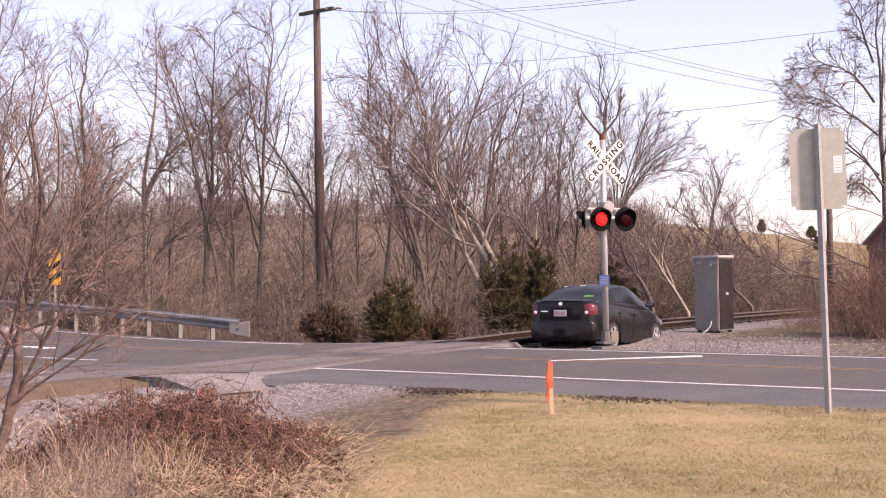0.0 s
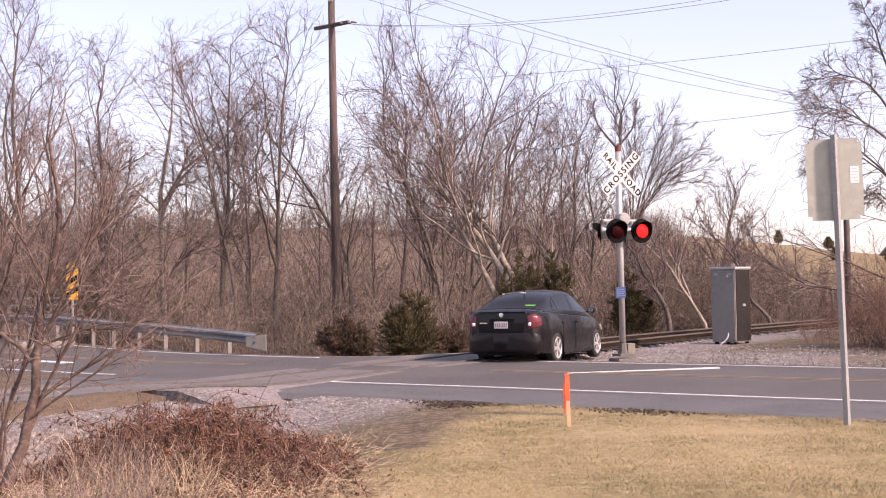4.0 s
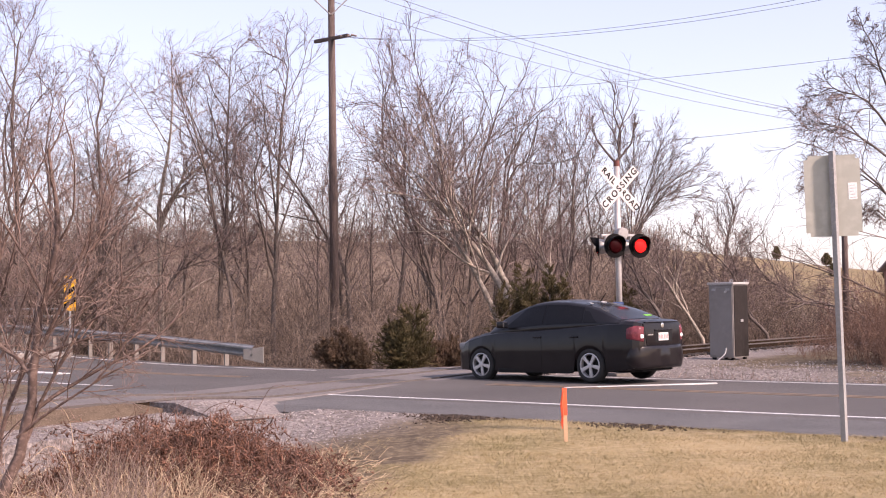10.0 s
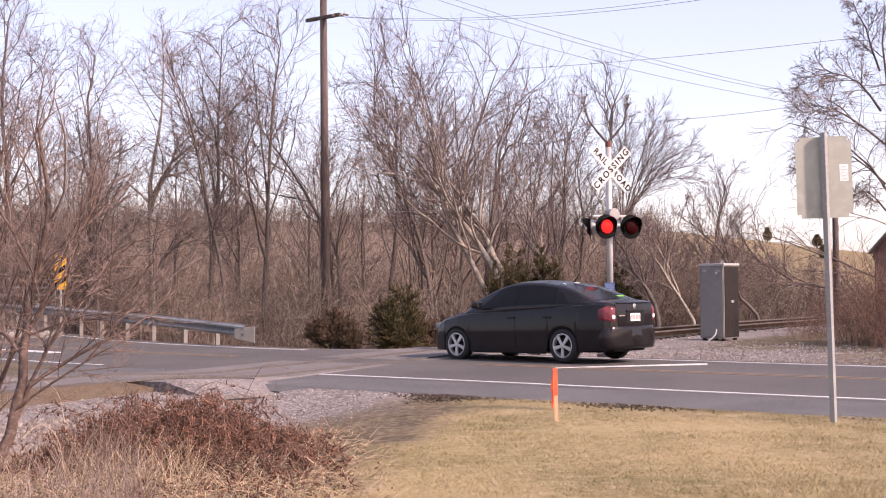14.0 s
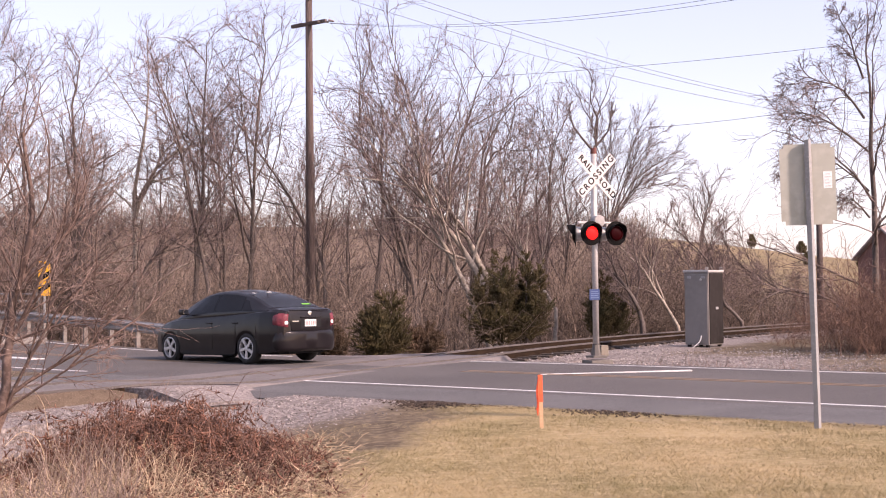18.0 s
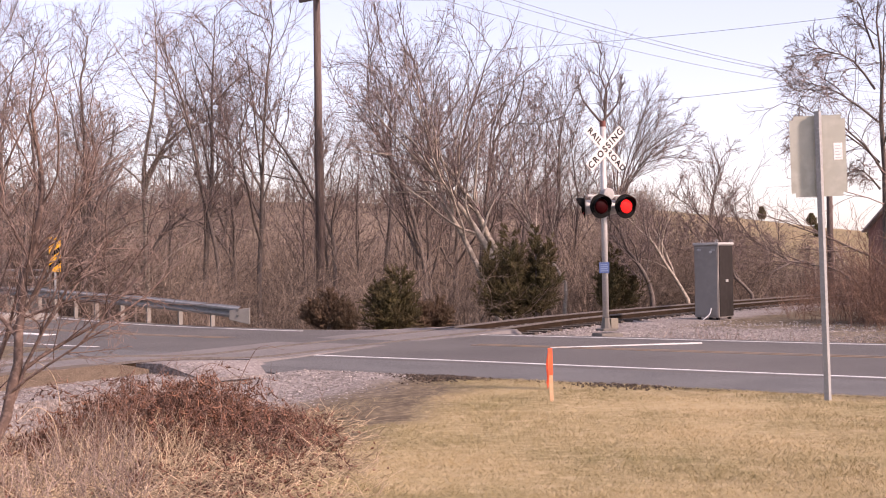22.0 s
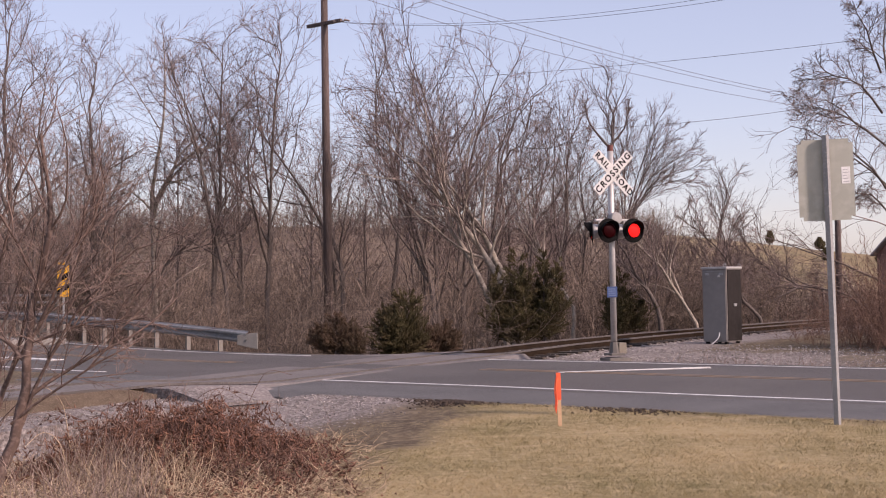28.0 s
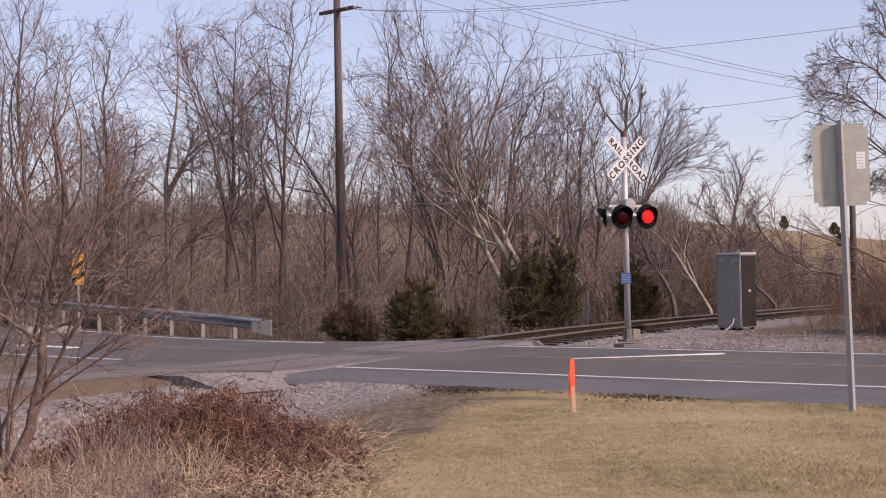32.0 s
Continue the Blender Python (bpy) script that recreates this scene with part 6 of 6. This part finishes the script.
    for s in (1, -1):
        # the lamp wraps round the corner of the body
        bm, grid = bmesh.new(), []
        for u in np.linspace(0, 1, 11):
            x = -2.384 + 0.22 * u ** 1.4
            w = plan(x)[0]
            lo, hi = 0.745 + 0.05 * u, 1.0 + 0.045 * math.sin(math.pi * (0.15 + 0.75 * u))
            col = []
            for v in np.linspace(0, 1, 7):
                z = lo + (hi - lo) * v
                swell = 0.014 * math.sin(math.pi * v) ** 0.5 * math.sin(math.pi * (0.08 + 0.84 * u)) ** 0.4
                y = w * (1.0 if z < 0.93 else 1.0 - 0.3 * (z - 0.93)) - 0.006 + swell
                col.append(bm.verts.new((x - swell * (1 - u), s * y, z)))
            grid.append(col)
        for c0, c1 in zip(grid, grid[1:]):
            for i in range(6):
                bm.faces.new((c0[i], c1[i], c1[i + 1], c0[i + 1]))
        bmesh.ops.recalc_face_normals(bm, faces=bm.faces)
        back = bmesh.ops.extrude_face_region(bm, geom=bm.faces[:])
        for v in [g for g in back["geom"] if isinstance(g, bmesh.types.BMVert)]:
            v.co.x, v.co.y = v.co.x + 0.03, v.co.y - 0.03 * s
        bmesh.ops.recalc_face_normals(bm, faces=bm.faces)
        tl = part("tail_lamp", bm, TAIL_RED, car, "red tail lamp cluster", True)
        rv = bmesh.new()
        box(rv, -2.402, -2.36, 0.585 if s > 0 else -0.655, 0.665 if s > 0 else -0.585, 0.81, 0.885, 0.025)
        part("reversing_lamp", rv, REV, tl, "pale reversing lens", True)
        hl = bmesh.new()
        box(hl, 1.84, 2.09, 0.5 if s > 0 else -0.76, 0.76 if s > 0 else -0.5, 0.6, 0.76, 0.05)
        part("headlamp", hl, mat("lamp_glass", (0.2, 0.2, 0.2), rough=0.2), car, "clear headlamp", True)
        mr = bmesh.new()
        box(mr, 0.6, 0.78, 0.9 * s if s > 0 else -1.06, 1.06 if s > 0 else -0.9, 1.04, 1.17, 0.035)
        box(mr, 0.66, 0.74, 0.84 if s > 0 else -0.94, 0.94 if s > 0 else -0.84, 1.04, 1.08, 0.008)
        m = part("door_mirror", mr, CAR_PAINT, car, smooth=True)
        box_part("mirror_glass", (0.59, 0.597, 0.92 if s > 0 else -1.04, 1.04 if s > 0 else -0.92, 1.06, 1.15), CHROME, m, 0.002)
        for x in (-0.12, -1.02):
            w, _, zt = plan(x)
            box_part("door_handle", (x - 0.1, x + 0.1, s * w * 0.985 - 0.03, s * w * 0.985 + 0.03, 0.84, 0.872), CAR_PAINT, car, 0.012)
        for x in (0.98, -0.22, -1.02):
            w, zb, zt = plan(x)
            box_part("door_seam", (x - 0.002, x + 0.002, s * w * 0.998 - 0.003, s * w * 0.998 + 0.003, 0.3 if x > -1 else 0.72, zt - 0.2), TRIM, body, 0)
        box_part("sill", (-0.92, 0.92, s * 0.83 - 0.05, s * 0.83 + 0.05, 0.17, 0.26), TRIM, car, 0.02)
        for x in AXLES:
            box_part("mud_flap", (x - 0.4, x - 0.385, s * 0.78 - 0.09, s * 0.78 + 0.09, 0.2, 0.45), TRIM, car, 0.003)
    box_part("underbody", (-2.1, 2.0, -0.6, 0.6, 0.19, 0.4), TRIM, car, 0.03)
    box_part("front_grille", (2.12, 2.2, -0.45, 0.45, 0.34, 0.5), TRIM, car, 0.02)
    wheels = [wheel(car, x, s * TRACK_W) for x in AXLES for s in (1, -1)]
    car.scale = (1.02, 1.02, 1.02)
    return car, wheels


def build_truck():
    t = thing("tanker_truck", (0, 0, 0), "white tanker truck driving by behind the trees", "truck")
    W = mat("white_truck_paint", (0.55, 0.53, 0.5), (0.48, 0.46, 0.44), rough=0.4)
    box_part("cab", (-6.3, -4.2, -1.15, 1.15, 0.9, 3.1), W, t, 0.2)
    box_part("windscreen", (-6.32, -6.2, -1.0, 1.0, 2.0, 2.8), CAR_GLASS, t, 0.04)
    for s in (-1, 1):
        box_part("side_window", (-5.9, -4.9, s * 1.15 - 0.02, s * 1.15 + 0.02, 2.0, 2.8), CAR_GLASS, t, 0.01)
    box_part("bonnet", (-7.6, -6.25, -1.0, 1.0, 0.9, 1.9), W, t, 0.2)
    bm = bmesh.new()
    cyl(bm, (-3.6, 0, 2.35), (3.6, 0, 2.35), 1.2, seg=28)
    part("tank", bm, W, t, smooth=True)
    for x in (-3.0, 0.0, 3.0):
        bm = bmesh.new()
        cyl(bm, (x - 0.05, 0, 2.35), (x + 0.05, 0, 2.35), 1.23, seg=28)
        part("tank_band", bm, GALV, t)
    box_part("chassis", (-7.2, 3.6, -0.5, 0.5, 0.7, 1.15), BLACK, t, 0.05)
    for x in (-6.6, -3.9, 1.6, 2.8):
        for s in (-1, 1):
            bm = bmesh.new()
            cyl(bm, (x, s * 0.85, 0.5), (x, s * 1.15, 0.5), 0.5, seg=20)
            part("wheel", bm, RUBBER, t)
    return t


CAR, WHEELS = build_car()
TRUCK = build_truck()


def motions():
    # seconds, place on the ground and heading of the car
    way = [(0, 3.94, 31.24, 60), (1, 3.86, 31.2, 60.3), (2, 3.41, 30.54, 61), (3.5, 2.277, 29.304, 63.5), (4.5, 1.604, 29.205, 69), (5.5, 0.99, 29.146, 77.5), (6, 0.614, 28.908, 88), (7, 0.295, 27.938, 107.8), (8, 0.766, 27.054, 125.3),
           (9, 1.718, 26.062, 133.5), (9.5, 1.993, 25.827, 135), (10, 2.16, 25.679, 136), (11, 2.18, 25.65, 136), (12, 2.19, 25.65, 136), (13, 2.131, 25.65, 135.6), (14, 1.836, 25.856, 135.8), (14.5, 1.571, 26.023, 136), (15.5, 0.638, 26.514, 136.3),
           (16.5, -0.668, 27.201, 136.6), (17, -1.718, 27.712, 136.6), (17.5, -2.946, 28.183, 136.4), (18, -4.34, 28.822, 136.3), (18.6, -6.383, 30.589, 136.3), (19, -7.905, 32.062, 136), (19.2, -8.72, 32.818, 135.3), (19.5, -9.82, 33.977, 133.9), (19.8, -11.146, 35.352, 132),
           (20.1, -12.528, 36.946, 129.8), (20.5, -14.283, 39.301, 127.5), (21, -16.5, 42.682, 126), (22, -21.868, 49.899, 127), (23.5, -31, 61, 129), (25, -41, 72, 130), (32, -45.5, 77.4, 130)]

    def height(t):
        return float(np.interp(t, [0, 1, 2, 3.5, 6], [-0.27, -0.26, -0.2, -0.09, 0.02]))
    walk(CAR, [(t, pose(x, y, height(t), 0, float(np.interp(t, [1, 2, 3.5, 5, 8, 19, 21], [3, 2.2, 1, 0, 0.9, 0.9, 0])), a)) for t, x, y, a in way])
    T = np.array([r[0] for r in way])
    X, Y, A = (np.array([r[k] for r in way]) for k in (1, 2, 3))
    ts = np.concatenate([np.arange(0, 15, 0.1), np.arange(15, 25.5, 1 / 30), [26, 27, 28, 29, 30, 31, 32]])
    x, y, a = np.interp(ts, T, X), np.interp(ts, T, Y), np.radians(np.interp(ts, T, A))
    step = np.diff(x) * np.cos(a[1:]) + np.diff(y) * np.sin(a[1:])
    roll = np.concatenate([[0], np.cumsum(step)]) / WHEEL_R
    last = int(np.searchsorted(ts, 25.4))
    roll[last:] = roll[last] + np.linspace(0, 1.2, len(roll) - last)
    for w, base in WHEELS:
        s = 1 if base.translation.y > 0 else -1
        walk(w, [(float(t), base @ Matrix.Rotation(s * float(r), 4, "Z")) for t, r in zip(ts, roll)])
    # the two flashers take turns: the lamp plate swings its bright or its dark side out
    for plate, side in FLASHERS:
        bright = side == "left"
        place = Matrix.Translation((0, 0, 0.04))
        ang = 0.0 if bright else math.pi
        rows = [(0.0, place @ Matrix.Rotation(ang, 4, "Y"))]
        swaps = sorted([0.15 + 1.206 * k for k in range(27)] + [0.68 + 1.206 * k for k in range(27)])
        for t in swaps:
            if t > 31.8:
                break
            # the lamp coming on leads a little, the one going off lags, so both glow for a moment
            t0 = t - 0.05 + (0.02 if bright else -0.02)
            for k in range(4):
                rows.append((t0 + k / 30, place @ Matrix.Rotation(ang + math.pi * k / 3, 4, "Y")))
            ang += math.pi
            bright = not bright
        rows.append((32.0, place @ Matrix.Rotation(ang, 4, "Y")))
        walk(plate, rows)
    pass_by = [0, 8, 13, 15, 16, 16.5, 17, 17.5, 18, 18.5, 19, 19.5, 20, 21, 24, 32]
    walk(TRUCK, [(t, pose(1.8 - 21.3 * (t - 18), 122, ground_at(1.8 - 21.3 * (t - 18), 122) + 0.02)) for t in pass_by])


motions()
